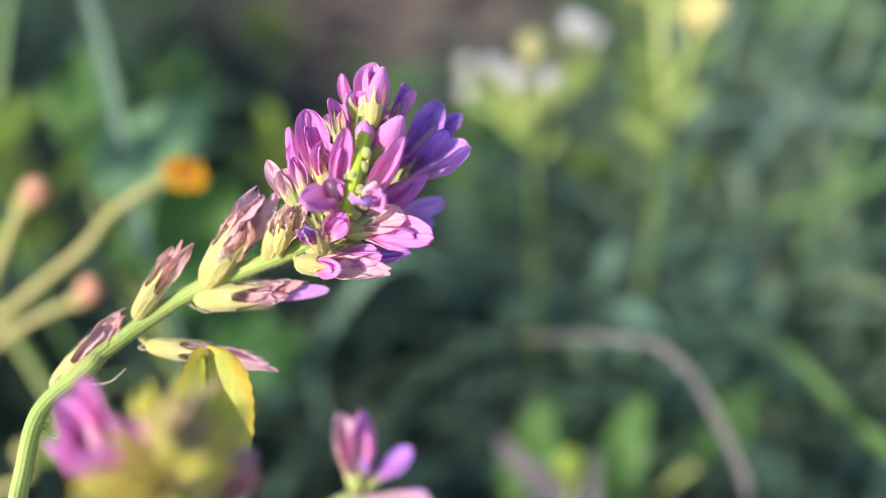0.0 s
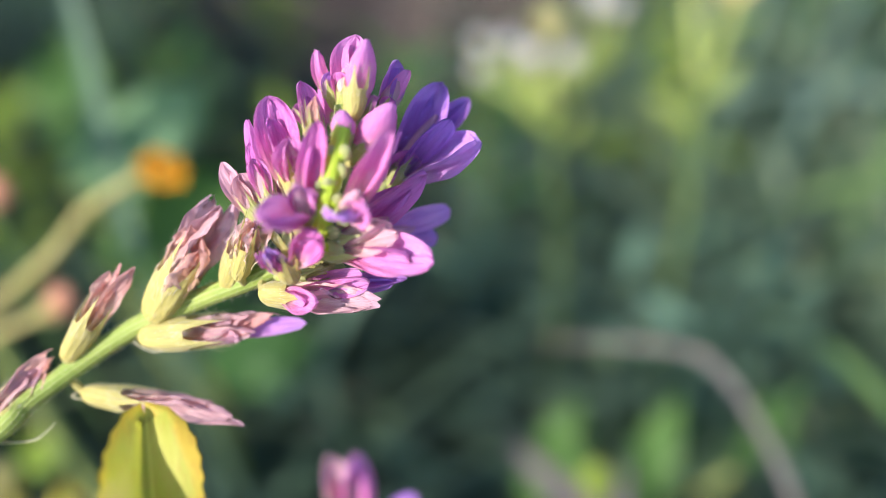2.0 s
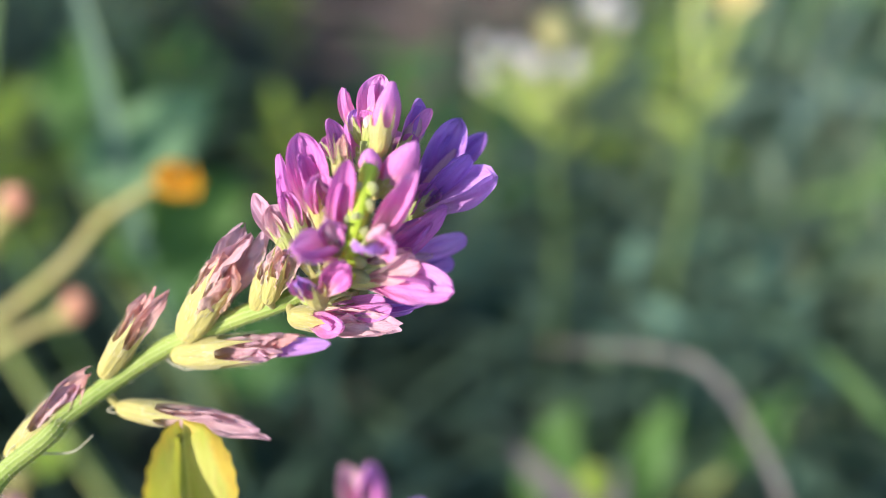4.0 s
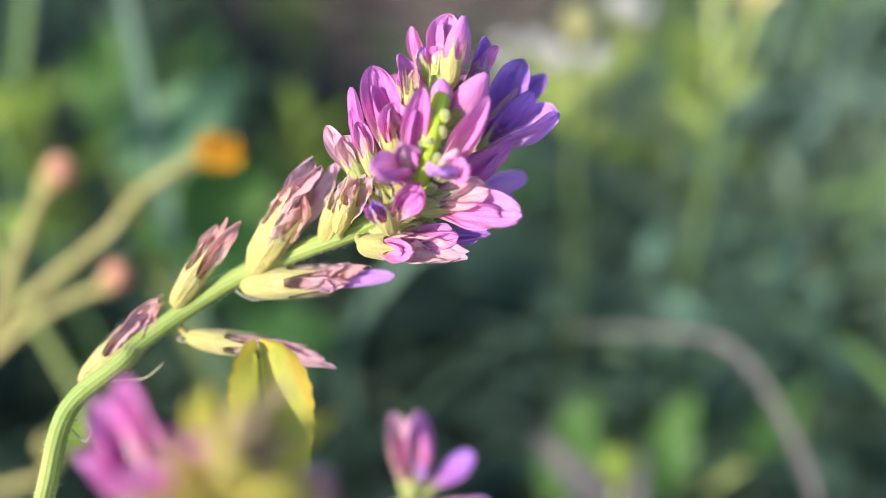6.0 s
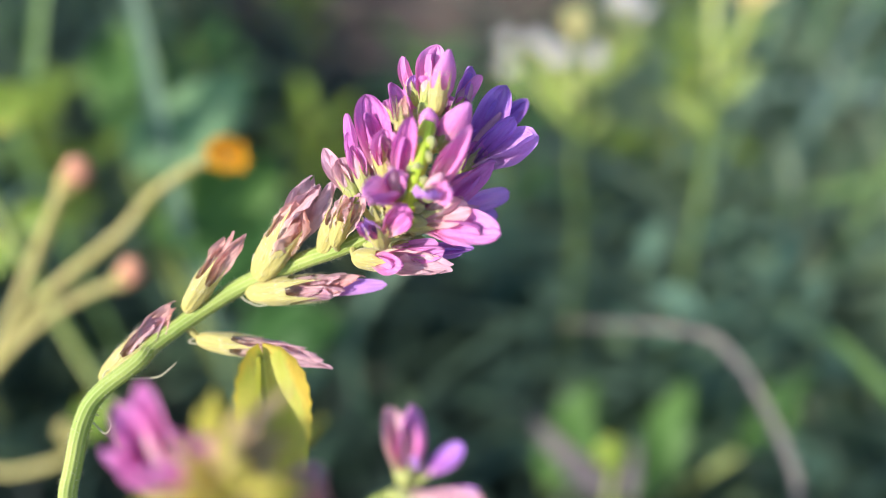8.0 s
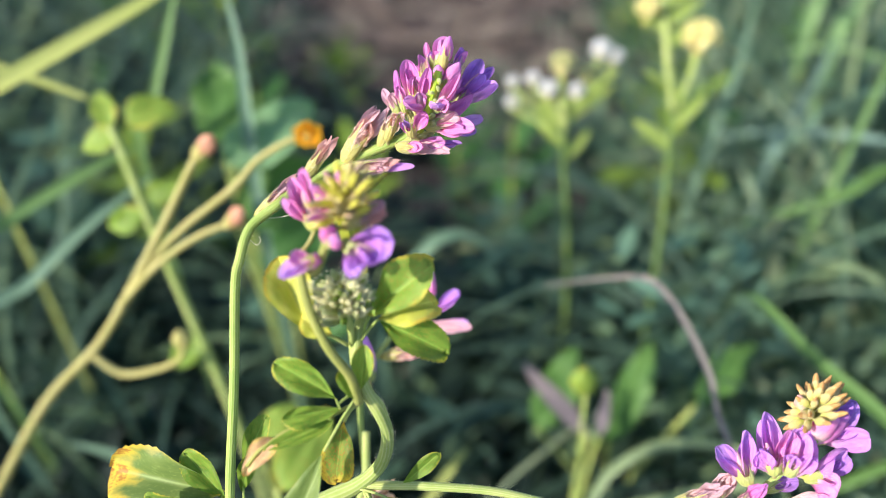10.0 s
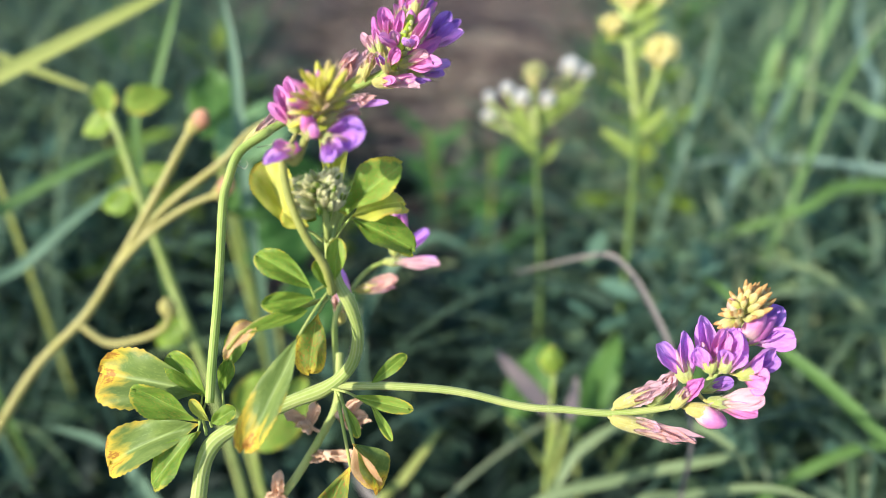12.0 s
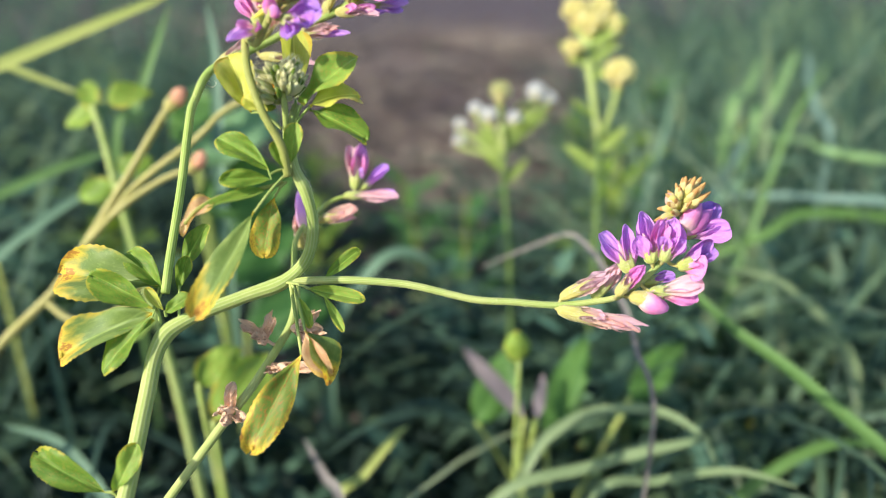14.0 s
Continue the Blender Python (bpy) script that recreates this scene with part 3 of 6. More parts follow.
# fresh and withered florets of the tall flower head
F1 = [
    # base, cup width, cup length, petals
    ((0.0018, 0.1233, 0.2806), 2.2, 3.4, [("bud", PINK, (0.0035, 0.1272, 0.2864), 2.2, 0), ("withered", PALE, (0.0022, 0.1254, 0.2857), 1.0, 20)], CALYX),
    ((0.0007, 0.1265, 0.2795), 1.8, 3.0, [("banner", PINK, (0.0019, 0.1311, 0.2853), 3.4, 10), ("wing", MAGENTA, (0.0011, 0.1280, 0.2830), 2.2, 0)], CALYX_GREEN),
    ((0.0000, 0.1275, 0.2790), 1.6, 3.0, [("banner", PINK, (-0.0020, 0.1313, 0.2836), 2.0, -20), ("wing", PURPLE, (-0.0004, 0.1292, 0.2824), 2.2, 10)], CALYX_GREEN),
    ((0.0036, 0.1256, 0.2785), 1.8, 3.2, [("banner", PURPLE, (0.0065, 0.1291, 0.2832), 3.2, 25), ("wing", PINK, (0.0073, 0.1279, 0.2828), 1.8, -20), ("wing", MAGENTA, (0.0059, 0.1258, 0.2807), 2.0, 0)], CALYX),
    ((0.0008, 0.1206, 0.2795), 1.9, 2.2, [("bud", PINK, (0.0011, 0.1222, 0.2824), 1.9, 0)], CALYX_GREEN),
    ((0.0040, 0.1233, 0.2724), 2.2, 4.2, [("banner", PURPLE, (0.0101, 0.1296, 0.2808), 4.0, 30), ("banner", PURPLE, (0.0130, 0.1298, 0.2787), 2.8, -30), ("wing", LILAC, (0.0140, 0.1242, 0.2759), 4.6, -15), ("wing", PURPLE, (0.0106, 0.1265, 0.2786), 2.6, 20)], CALYX_GREEN),
    ((0.0016, 0.1210, 0.2776), 2.2, 3.0, [("bud", PINK, (0.0055, 0.1227, 0.2826), 2.5, 10), ("wing", MAGENTA, (0.0055, 0.1229, 0.2803), 1.8, 20)], CALYX),
    ((0.0002, 0.1162, 0.2748), 2.0, 3.0, [("banner", PINK, (0.0056, 0.1185, 0.2823), 3.0, 25), ("wing", LILAC, (0.0005, 0.1125, 0.2777), 3.2, -10), ("wing", PINK, (0.0036, 0.1134, 0.2782), 3.0, 20)], CALYX),
    ((-0.0020, 0.1163, 0.2714), 3.0, 4.4, [("banner", MAGENTA, (0.0085, 0.1197, 0.2765), 3.8, 35), ("wing", PINK, (0.0084, 0.1126, 0.2718), 4.6, -20), ("wing", PALE, (0.0054, 0.1153, 0.2741), 3.6, 10)], CALYX_GREEN),
    ((-0.0023, 0.1165, 0.2741), 2.2, 3.2, [("banner", MAGENTA, (-0.0012, 0.1196, 0.2831), 2.7, -25), ("banner", PINK, (-0.0055, 0.1123, 0.2794), 3.6, 40), ("wing", PINK, (-0.0028, 0.1161, 0.2794), 2.6, 30)], CALYX),
    ((-0.0034, 0.1193, 0.2733), 2.3, 4.2, [("banner", MAGENTA, (-0.0058, 0.1248, 0.2827), 4.2, -15), ("wing", PINK, (-0.0041, 0.1216, 0.2804), 3.2, 15), ("withered", PALE, (-0.0046, 0.1199, 0.2798), 2.4, 0)], CALYX),
    ((-0.0060, 0.1192, 0.2730), 1.8, 3.4, [("banner", MAGENTA, (-0.0082, 0.1250, 0.2802), 2.3, -50), ("wing", PINK, (-0.0074, 0.1221, 0.2779), 2.0, 0)], CALYX),
    ((-0.0071, 0.1192, 0.2721), 1.8, 3.4, [("banner", PALE, (-0.0111, 0.1232, 0.2767), 2.6, 0), ("wing", DUSKY, (-0.0092, 0.1220, 0.2762), 2.2, 20)], CALYX),
    ((-0.0016, 0.1227, 0.2769), 2.0, 3.6, [("banner", MAGENTA, (-0.0026, 0.1273, 0.2827), 3.2, 20), ("wing", PINK, (-0.0017, 0.1245, 0.2804), 2.0, 0)], CALYX),
    ((-0.0018, 0.1214, 0.2778), 1.6, 3.4, [("withered", CORAL, (-0.0017, 0.1242, 0.2822), 1.4, 0), ("withered", CALYX, (-0.0021, 0.1227, 0.2814), 1.1, 30)], CALYX),
    ((-0.0043, 0.1140, 0.2699), 2.4, 3.0, [("withered", MAGENTA, (-0.0076, 0.1139, 0.2737), 2.2, 0), ("wing", MAGENTA, (-0.0013, 0.1144, 0.2757), 2.8, 30), ("withered", LILAC, (-0.0070, 0.1130, 0.2735), 2.0, 0)], CALYX),
    ((-0.0101, 0.1167, 0.2678), 2.2, 4.2, [("withered", DUSKY, (-0.0067, 0.1188, 0.2733), 3.0, 0), ("withered", CORAL, (-0.0087, 0.1184, 0.2734), 2.4, 40)], CALYX),
    ((-0.0196, 0.1171, 0.2626), 4.0, 6.0, [("withered", DUSKY, (-0.0122, 0.1238, 0.2732), 3.8, 0), ("withered", DUSKY, (-0.0103, 0.1219, 0.2719), 4.2, 25), ("withered", CORAL, (-0.0135, 0.1202, 0.2706), 4.4, -15)], CALYX),
    ((-0.0080, 0.1154, 0.2672), 2.8, 3.4, [("wing", PINK, (0.0025, 0.1146, 0.2688), 2.3, 25), ("withered", PALE, (0.0030, 0.1120, 0.2664), 2.8, 0), ("wing", PURPLE, (0.0059, 0.1158, 0.2673), 2.0, -30), ("wing", PINK, (-0.0021, 0.1121, 0.2686), 2.6, 0)], CALYX),
    ((-0.0211, 0.1165, 0.2608), 3.4, 6.2, [("withered", CORAL, (-0.0076, 0.1156, 0.2633), 2.6, 0), ("withered", PALE, (-0.0089, 0.1136, 0.2615), 2.4, 20), ("wing", LILAC, (-0.0043, 0.1161, 0.2618), 2.0, 0), ("withered", DUSKY, (-0.0096, 0.1156, 0.2648), 2.2, 30)], CALYX),
    ((-0.0285, 0.1152, 0.2594), 2.7, 5.2, [("withered", CORAL, (-0.0235, 0.1206, 0.2669), 2.2, 0), ("withered", CORAL, (-0.0205, 0.1191, 0.2667), 1.8, 30)], CALYX),
    ((-0.0388, 0.1101, 0.2529), 3.0, 5.4, [("withered", CORAL, (-0.0292, 0.1144, 0.2600), 2.8, 0), ("withered", DUSKY, (-0.0305, 0.1156, 0.2597), 2.4, 30)], CALYX),
    ((-0.0276, 0.1138, 0.2560), 2.7, 5.4, [("withered", DUSKY, (-0.0128, 0.1100, 0.2552), 2.4, 0), ("withered", DUSKY, (-0.0153, 0.1118, 0.2562), 2.2, 40)], CALYX),
    ((0.0003, 0.1203, 0.2682), 2.2, 4.0, [("wing", LILAC, (0.0104, 0.1240, 0.2695), 2.6, 0), ("wing", PURPLE, (0.0091, 0.1220, 0.2669), 2.6, 20)], CALYX_GREEN),
    ((-0.0053, 0.1200, 0.2673), 2.2, 4.2, [("wing", MAGENTA, (-0.0056, 0.1249, 0.2719), 2.4, 0), ("wing", PINK, (-0.0028, 0.1255, 0.2720), 2.4, 0)], CALYX_GREEN),
    ((0.0003, 0.1262, 0.2773), 1.8, 3.0, [("bud", MAGENTA, (-0.0011, 0.1306, 0.2811), 2.2, 0)], CALYX_GREEN),
    ((0.0024, 0.1228, 0.2716), 2.4, 3.6, [("wing", MAGENTA, (0.0070, 0.1256, 0.2755), 3.4, 10), ("wing", LILAC, (0.0080, 0.1275, 0.2755), 2.8, -10)], CALYX_GREEN),
    ((-0.0051, 0.1209, 0.2701), 2.4, 4.0, [("wing", MAGENTA, (-0.0048, 0.1264, 0.2755), 3.4, 0), ("wing", PINK, (-0.0069, 0.1258, 0.2754), 3.2, 20)], CALYX_GREEN),
    ((0.0021, 0.1262, 0.2766), 2.2, 3.4, [("wing", PINK, (0.0032, 0.1296, 0.2793), 2.4, 0), ("wing", MAGENTA, (0.0050, 0.1281, 0.2785), 2.8, 0)], CALYX_GREEN),
    ((-0.0014, 0.1272, 0.2768), 2.0, 3.2, [("wing", MAGENTA, (-0.0039, 0.1296, 0.2787), 2.6, 0)], CALYX_GREEN),
    ((-0.0017, 0.1161, 0.2712), 2.2, 3.4, [("withered", CALYX, (-0.0046, 0.1168, 0.2735), 2.0, 0), ("withered", MAGENTA, (-0.0025, 0.1176, 0.2746), 2.4, 0)], CALYX),
    ((-0.0118, 0.1178, 0.2657), 2.6, 4.4, [("withered", CALYX, (-0.0103, 0.1199, 0.2705), 2.0, 0), ("withered", DUSKY, (-0.0082, 0.1201, 0.2703), 2.6, 0)], CALYX),
    ((-0.0064, 0.1164, 0.2678), 2.2, 3.4, [("withered", CALYX_GREEN, (0.0002, 0.1166, 0.2686), 2.4, 0), ("withered", CALYX, (-0.0008, 0.1169, 0.2697), 2.4, 30)], CALYX_GREEN),
]
# small lime bracts and unopened florets crowded on the axis
for x0, x1 in (((0.0003, 0.1188, 0.2794), (-0.0005, 0.1191, 0.2808)), ((-0.0001, 0.1180, 0.2784), (0.0013, 0.1178, 0.2796)), ((-0.0005, 0.1172, 0.2773), (-0.0015, 0.1171, 0.2785)), ((-0.0008, 0.1168, 0.2761), (0.0008, 0.1164, 0.2775)),
               ((-0.0014, 0.1165, 0.2747), (-0.0024, 0.1162, 0.2759)), ((-0.0018, 0.1163, 0.2737), (0.0004, 0.1150, 0.2746)), ((0.0002, 0.1186, 0.2792), (0.0016, 0.1190, 0.2808)), ((-0.0024, 0.1165, 0.2723), (0.0006, 0.1144, 0.2729)),
               ((-0.0027, 0.1165, 0.2716), (-0.0046, 0.1150, 0.2722)), ((-0.0005, 0.1172, 0.2776), (-0.0002, 0.1170, 0.2791))):
    v, f = tube([x0, Vector(x0).lerp(Vector(x1), 0.3), Vector(x0).lerp(Vector(x1), 0.6)], 0.0005, 0.0006, 7, 3)
    small = part("bract", mesh_of("bract", v, f, [RACHIS]), plant)
    part("green_bud", shared("bud", CALYX_GREEN, rng.randrange(3)), small, aim(Vector(x0).lerp(Vector(x1), 0.3), x1, TOWARD, 0.0013))
for base, cw, cl, petals, green in F1:
    floret(plant, stalk1, base, cw, cl, petals, green)
# curled thread-like bracts along the stalk
for pts in ([(-0.0361, 0.1108, 0.2524), (-0.0322, 0.1101, 0.2535), (-0.0306, 0.1107, 0.2543), (-0.0298, 0.1111, 0.2549)],
            [(-0.0393, 0.1072, 0.2503), (-0.0403, 0.1070, 0.2517), (-0.0401, 0.1078, 0.2528), (-0.0394, 0.1081, 0.2526)],
            [(-0.0399, 0.1066, 0.2497), (-0.0382, 0.1052, 0.2494), (-0.0374, 0.1058, 0.2501), (-0.0378, 0.1066, 0.2507)],
            [(-0.0369, 0.1097, 0.2534), (-0.0379, 0.1087, 0.2539), (-0.0379, 0.1096, 0.2550), (-0.0371, 0.1105, 0.2552)],
            [(-0.0198, 0.1181, 0.2621), (-0.0202, 0.1179, 0.2635), (-0.0201, 0.1188, 0.2646), (-0.0194, 0.1193, 0.2652)],
            [(-0.0209, 0.1177, 0.2606), (-0.0219, 0.1166, 0.2601), (-0.0201, 0.1155, 0.2597), (-0.0186, 0.1151, 0.2601)],
            [(-0.0268, 0.1144, 0.2560), (-0.0286, 0.1137, 0.2558), (-0.0278, 0.1131, 0.2559), (-0.0260, 0.1128, 0.2566)]):
    part("bract", strand(pts), tall)

# the flower head on the long side stalk
side_path = [(-0.0168, 0.0716, 0.2117), (-0.0089, 0.0710, 0.2125), (-0.0010, 0.0703, 0.2130), (0.0121, 0.0693, 0.2125), (0.0264, 0.0671, 0.2102), (0.0355, 0.0663, 0.2100), (0.0453, 0.0654, 0.2098),
             (0.0536, 0.0653, 0.2108), (0.0600, 0.0656, 0.2124), (0.0663, 0.0677, 0.2167), (0.0714, 0.0706, 0.2219), (0.0745, 0.0746, 0.2287)]
v, f = tube(side_path, 0.00095, 0.0006, 48, 8, 0.03, 0.0)
side_stalk = part("flower_stalk", mesh_of("flower_stalk", v, f, [STEM], sides=48), plant, None, "thin green side stalk of a flower head")
stalk2 = smooth_path(side_path, 12)
part("stem_hairs", hairs(stalk2[:80], 0.00088, 900, 0.0005), side_stalk)
F2 = [
    ((0.0619, 0.0671, 0.2173), 3.6, 4.6, [("wing", VIOLET, (0.0542, 0.0706, 0.2250), 3.6, -10), ("banner", VIOLET, (0.0616, 0.0726, 0.2271), 3.4, 20)], CALYX),
    ((0.0667, 0.0679, 0.2192), 3.2, 4.0, [("banner", VIOLET, (0.0654, 0.0750, 0.2296), 4.0, 0), ("wing", VIOLET, (0.0627, 0.0696, 0.2251), 3.6, -20), ("wing", PINK, (0.0691, 0.0723, 0.2282), 4.0, 10)], CALYX),
    ((0.0688, 0.0671, 0.2201), 3.2, 3.8, [("banner", VIOLET, (0.0721, 0.0710, 0.2294), 6.0, 0), ("wing", VIOLET, (0.0688, 0.0681, 0.2261), 2.6, 0), ("wing", VIOLET, (0.0730, 0.0677, 0.2257), 2.8, 10)], CALYX),
    ((0.0724, 0.0674, 0.2188), 3.4, 5.0, [("banner", VIOLET, (0.0805, 0.0697, 0.2246), 4.4, 30), ("wing", PINK, (0.0781, 0.0648, 0.2185), 4.6, -10), ("wing", PURPLE, (0.0820, 0.0695, 0.2213), 3.0, 0)], CALYX),
    ((0.0747, 0.0721, 0.2241), 2.6, 3.6, [("banner", PURPLE, (0.0828, 0.0763, 0.2314), 4.2, 20), ("wing", VIOLET, (0.0847, 0.0722, 0.2263), 4.2, 0)], CALYX_GREEN),
    ((0.0732, 0.0710, 0.2254), 2.4, 3.0, [("bud", PINK, (0.0775, 0.0733, 0.2319), 3.2, 0), ("bud", MAGENTA, (0.0806, 0.0738, 0.2300), 3.0, 0)], CALYX_GREEN),
    ((0.0659, 0.0644, 0.2139), 3.0, 4.4, [("wing", PALE, (0.0775, 0.0640, 0.2163), 4.2, 10), ("wing", PINK, (0.0763, 0.0625, 0.2126), 3.8, -10)], CALYX),
    ((0.0612, 0.0636, 0.2130), 3.6, 4.4, [("bud", PINK, (0.0692, 0.0604, 0.2114), 3.6, 0), ("withered", PALE, (0.0680, 0.0628, 0.2145), 2.6, 0)], CALYX),
    ((0.0583, 0.0633, 0.2134), 2.6, 3.4, [("withered", MAGENTA, (0.0645, 0.0652, 0.2193), 3.2, 0), ("withered", DUSKY, (0.0607, 0.0648, 0.2183), 2.6, 30)], CALYX),
    ((0.0463, 0.0658, 0.2114), 3.0, 5.4, [("withered", DUSKY, (0.0567, 0.0674, 0.2174), 3.6, 0), ("withered", DUSKY, (0.0556, 0.0657, 0.2153), 3.2, 30)], CALYX),
    ((0.0455, 0.0641, 0.2094), 3.4, 6.0, [("withered", CORAL, (0.0616, 0.0595, 0.2058), 3.6, 0), ("withered", DUSKY, (0.0636, 0.0609, 0.2075), 3.2, 30), ("withered", PALE, (0.0555, 0.0611, 0.2099), 3.2, -20)], CALYX),
    ((0.0538, 0.0663, 0.2110), 2.8, 4.4, [("withered", DUSKY, (0.0598, 0.0701, 0.2183), 3.6, 0), ("withered", PALE, (0.0613, 0.0689, 0.2173), 3.0, 0)], CALYX_GREEN),
    ((0.0656, 0.0681, 0.2141), 2.6, 3.8, [("wing", PURPLE, (0.0729, 0.0692, 0.2157), 3.0, 0)], CALYX_GREEN),
    ((0.0724, 0.0745, 0.2294), 2.0, 2.6, [("bud", CORAL, (0.0708, 0.0764, 0.2332), 1.6, 0)], CALYX),
]
for base, cw, cl, petals, green in F2:
    floret(plant, stalk2, base, cw, cl, [(k, m, t, w * (0.95 if k == "withered" else 1.28), r) for k, m, t, w, r in petals], green)
B2A, B2B, B2C = Vector((0.0733, 0.0730, 0.2285)), Vector((0.0744, 0.0770, 0.2356)), Vector((0.0776, 0.0742, 0.2304))
up2, side2 = B2B - B2A, B2C - B2A
back2 = up2.cross(side2).normalized()
for ring, (count, spread, high) in enumerate(((4, 0.35, 0.96), (7, 0.80, 0.82), (9, 1.10, 0.58), (9, 1.25, 0.28))):
    for k in range(count):
        a = 2 * math.pi * (k + 0.5 * ring) / count + rng.uniform(-0.2, 0.2)
        tip = B2A + up2 * high * rng.uniform(0.9, 1.1) + side2 * (math.cos(a) * spread) + back2 * (math.sin(a) * spread * 0.0042)
        foot = B2A + up2 * (high * 0.45)
        v, f = tube([foot, foot.lerp(tip, 0.3), foot.lerp(tip, 0.6)], 0.0003, 0.0005, 6, 3)
        cup = part("floret", mesh_of("pedicel", v, f, [BUD]), plant)
        part("closed_bud", shared("bud", BUD, rng.randrange(3)), cup, aim(foot.lerp(tip, 0.30), tip, TOWARD, 0.0017))
        part("bud_tip", shared("bud", TAN_TIP, rng.randrange(3)), cup, aim(foot.lerp(tip, 0.70), foot.lerp(tip, rng.uniform(1.15, 1.35)), TOWARD, 0.0010), "tan withered tip")

# the flower head that stands nearest the path, mostly in bud
near_path = [(-0.0144, 0.0720, 0.2370), (-0.0155, 0.0723, 0.2436), (-0.0192, 0.0734, 0.2505), (-0.0224, 0.0770, 0.2577), (-0.0236, 0.0816, 0.2647), (-0.0204, 0.0774, 0.2642), (-0.0177, 0.0806, 0.2700), (-0.0160, 0.0832, 0.2752)]
v, f = tube(near_path, 0.0009, 0.0007, 48, 8, 0.05, 0.0)
part("flower_stalk", mesh_of("flower_stalk", v, f, [STEM_DULL], sides=48), plant, None, "curved green stalk of a budding flower head")
stalk3 = smooth_path(near_path, 12)
F3 = [
    ((-0.0215, 0.0848, 0.2650), 2.8, 4.2, [("banner", PINK, (-0.0255, 0.0889, 0.2738), 3.4, -20), ("wing", PINK, (-0.0232, 0.0908, 0.2748), 3.0, -20), ("wing", PINK, (-0.0268, 0.0876, 0.2708), 2.8, -30)], CALYX),
    ((-0.0200, 0.0764, 0.2653), 2.6, 3.0, [("banner", LILAC, (-0.0268, 0.0740, 0.2640), 3.8, 0), ("wing", PINK, (-0.0247, 0.0748, 0.2663), 3.2, 20), ("wing", MAGENTA, (-0.0192, 0.0741, 0.2664), 2.6, 0)], CALYX_GREEN),
    ((-0.0159, 0.0778, 0.2677), 2.8, 3.6, [("wing", PURPLE, (-0.0066, 0.0760, 0.2690), 5.6, 20), ("wing", PURPLE, (-0.0096, 0.0738, 0.2657), 5.0, -20), ("wing", PURPLE, (-0.0128, 0.0731, 0.2640), 3.6, 0)], CALYX_GREEN),
    ((-0.0179, 0.0767, 0.2676), 2.2, 3.0, [("bud", MAGENTA, (-0.0183, 0.0780, 0.2723), 2.6, 0), ("bud", PINK, (-0.0160, 0.0760, 0.2703), 2.4, 0)], CALYX),
    ((-0.0161, 0.0804, 0.2689), 2.4, 3.8, [("withered", CORAL, (-0.0082, 0.0817, 0.2704), 2.6, 0), ("withered", PALE, (-0.0088, 0.0837, 0.2725), 2.4, 0)], CALYX),
]
NEAR_UP = Vector((0.0005, 0.0014, 0.0015))
for base, cw, cl, petals, green in F3:
    floret(plant, stalk3, Vector(base) + NEAR_UP, cw, cl, [(k, m, Vector(t) + NEAR_UP, w * 1.15, r) for k, m, t, w, r in petals], green)
B3A, B3B, B3C = (Vector(q) + NEAR_UP for q in ((-0.0160, 0.0800, 0.2712), (-0.0150, 0.0836, 0.2792), (-0.0100, 0.0800, 0.2735)))
up3, side3 = B3B - B3A, B3C - B3A
back3 = up3.cross(side3).normalized()
for ring, (count, spread, high) in enumerate(((6, 0.22, 1.05), (9, 0.50, 0.95), (12, 0.80, 0.76), (14, 1.02, 0.52), (13, 1.10, 0.26), (10, 1.0, 0.02))):
    for k in range(count):
        a = 2 * math.pi * (k + 0.5 * ring) / count + rng.uniform(-0.3, 0.3)
        reach = rng.uniform(0.75, 1.15)
        tip = B3A + up3 * high * reach + side3 * (math.cos(a) * spread * reach) + back3 * (math.sin(a) * spread * 0.008 * reach)
        foot = B3A + up3 * (high * 0.40 + 0.02) + side3 * 0.05 * math.cos(a)
        v, f = tube([foot, foot + (tip - foot) * 0.2, foot + (tip - foot) * 0.5], 0.0004, 0.0005, 6, 3)
        cup = part("floret", mesh_of("pedicel", v, f, [BUD]), plant)
        dried = math.cos(a) > 0.45 and rng.random() < 0.22
        part("closed_bud", shared("bud", DRY_TIP if dried else (PINK if math.cos(a) < -0.5 and rng.random() < 0.4 else rng.choice((NEAR_BUD, NEAR_BUD, BUD))), rng.randrange(3)), cup,
             aim(foot + (tip - foot) * 0.38, foot + (tip - foot) * rng.uniform(0.95, 1.2), TOWARD, (0.0006 if dried else 0.0009) + 0.0004 * rng.random()))

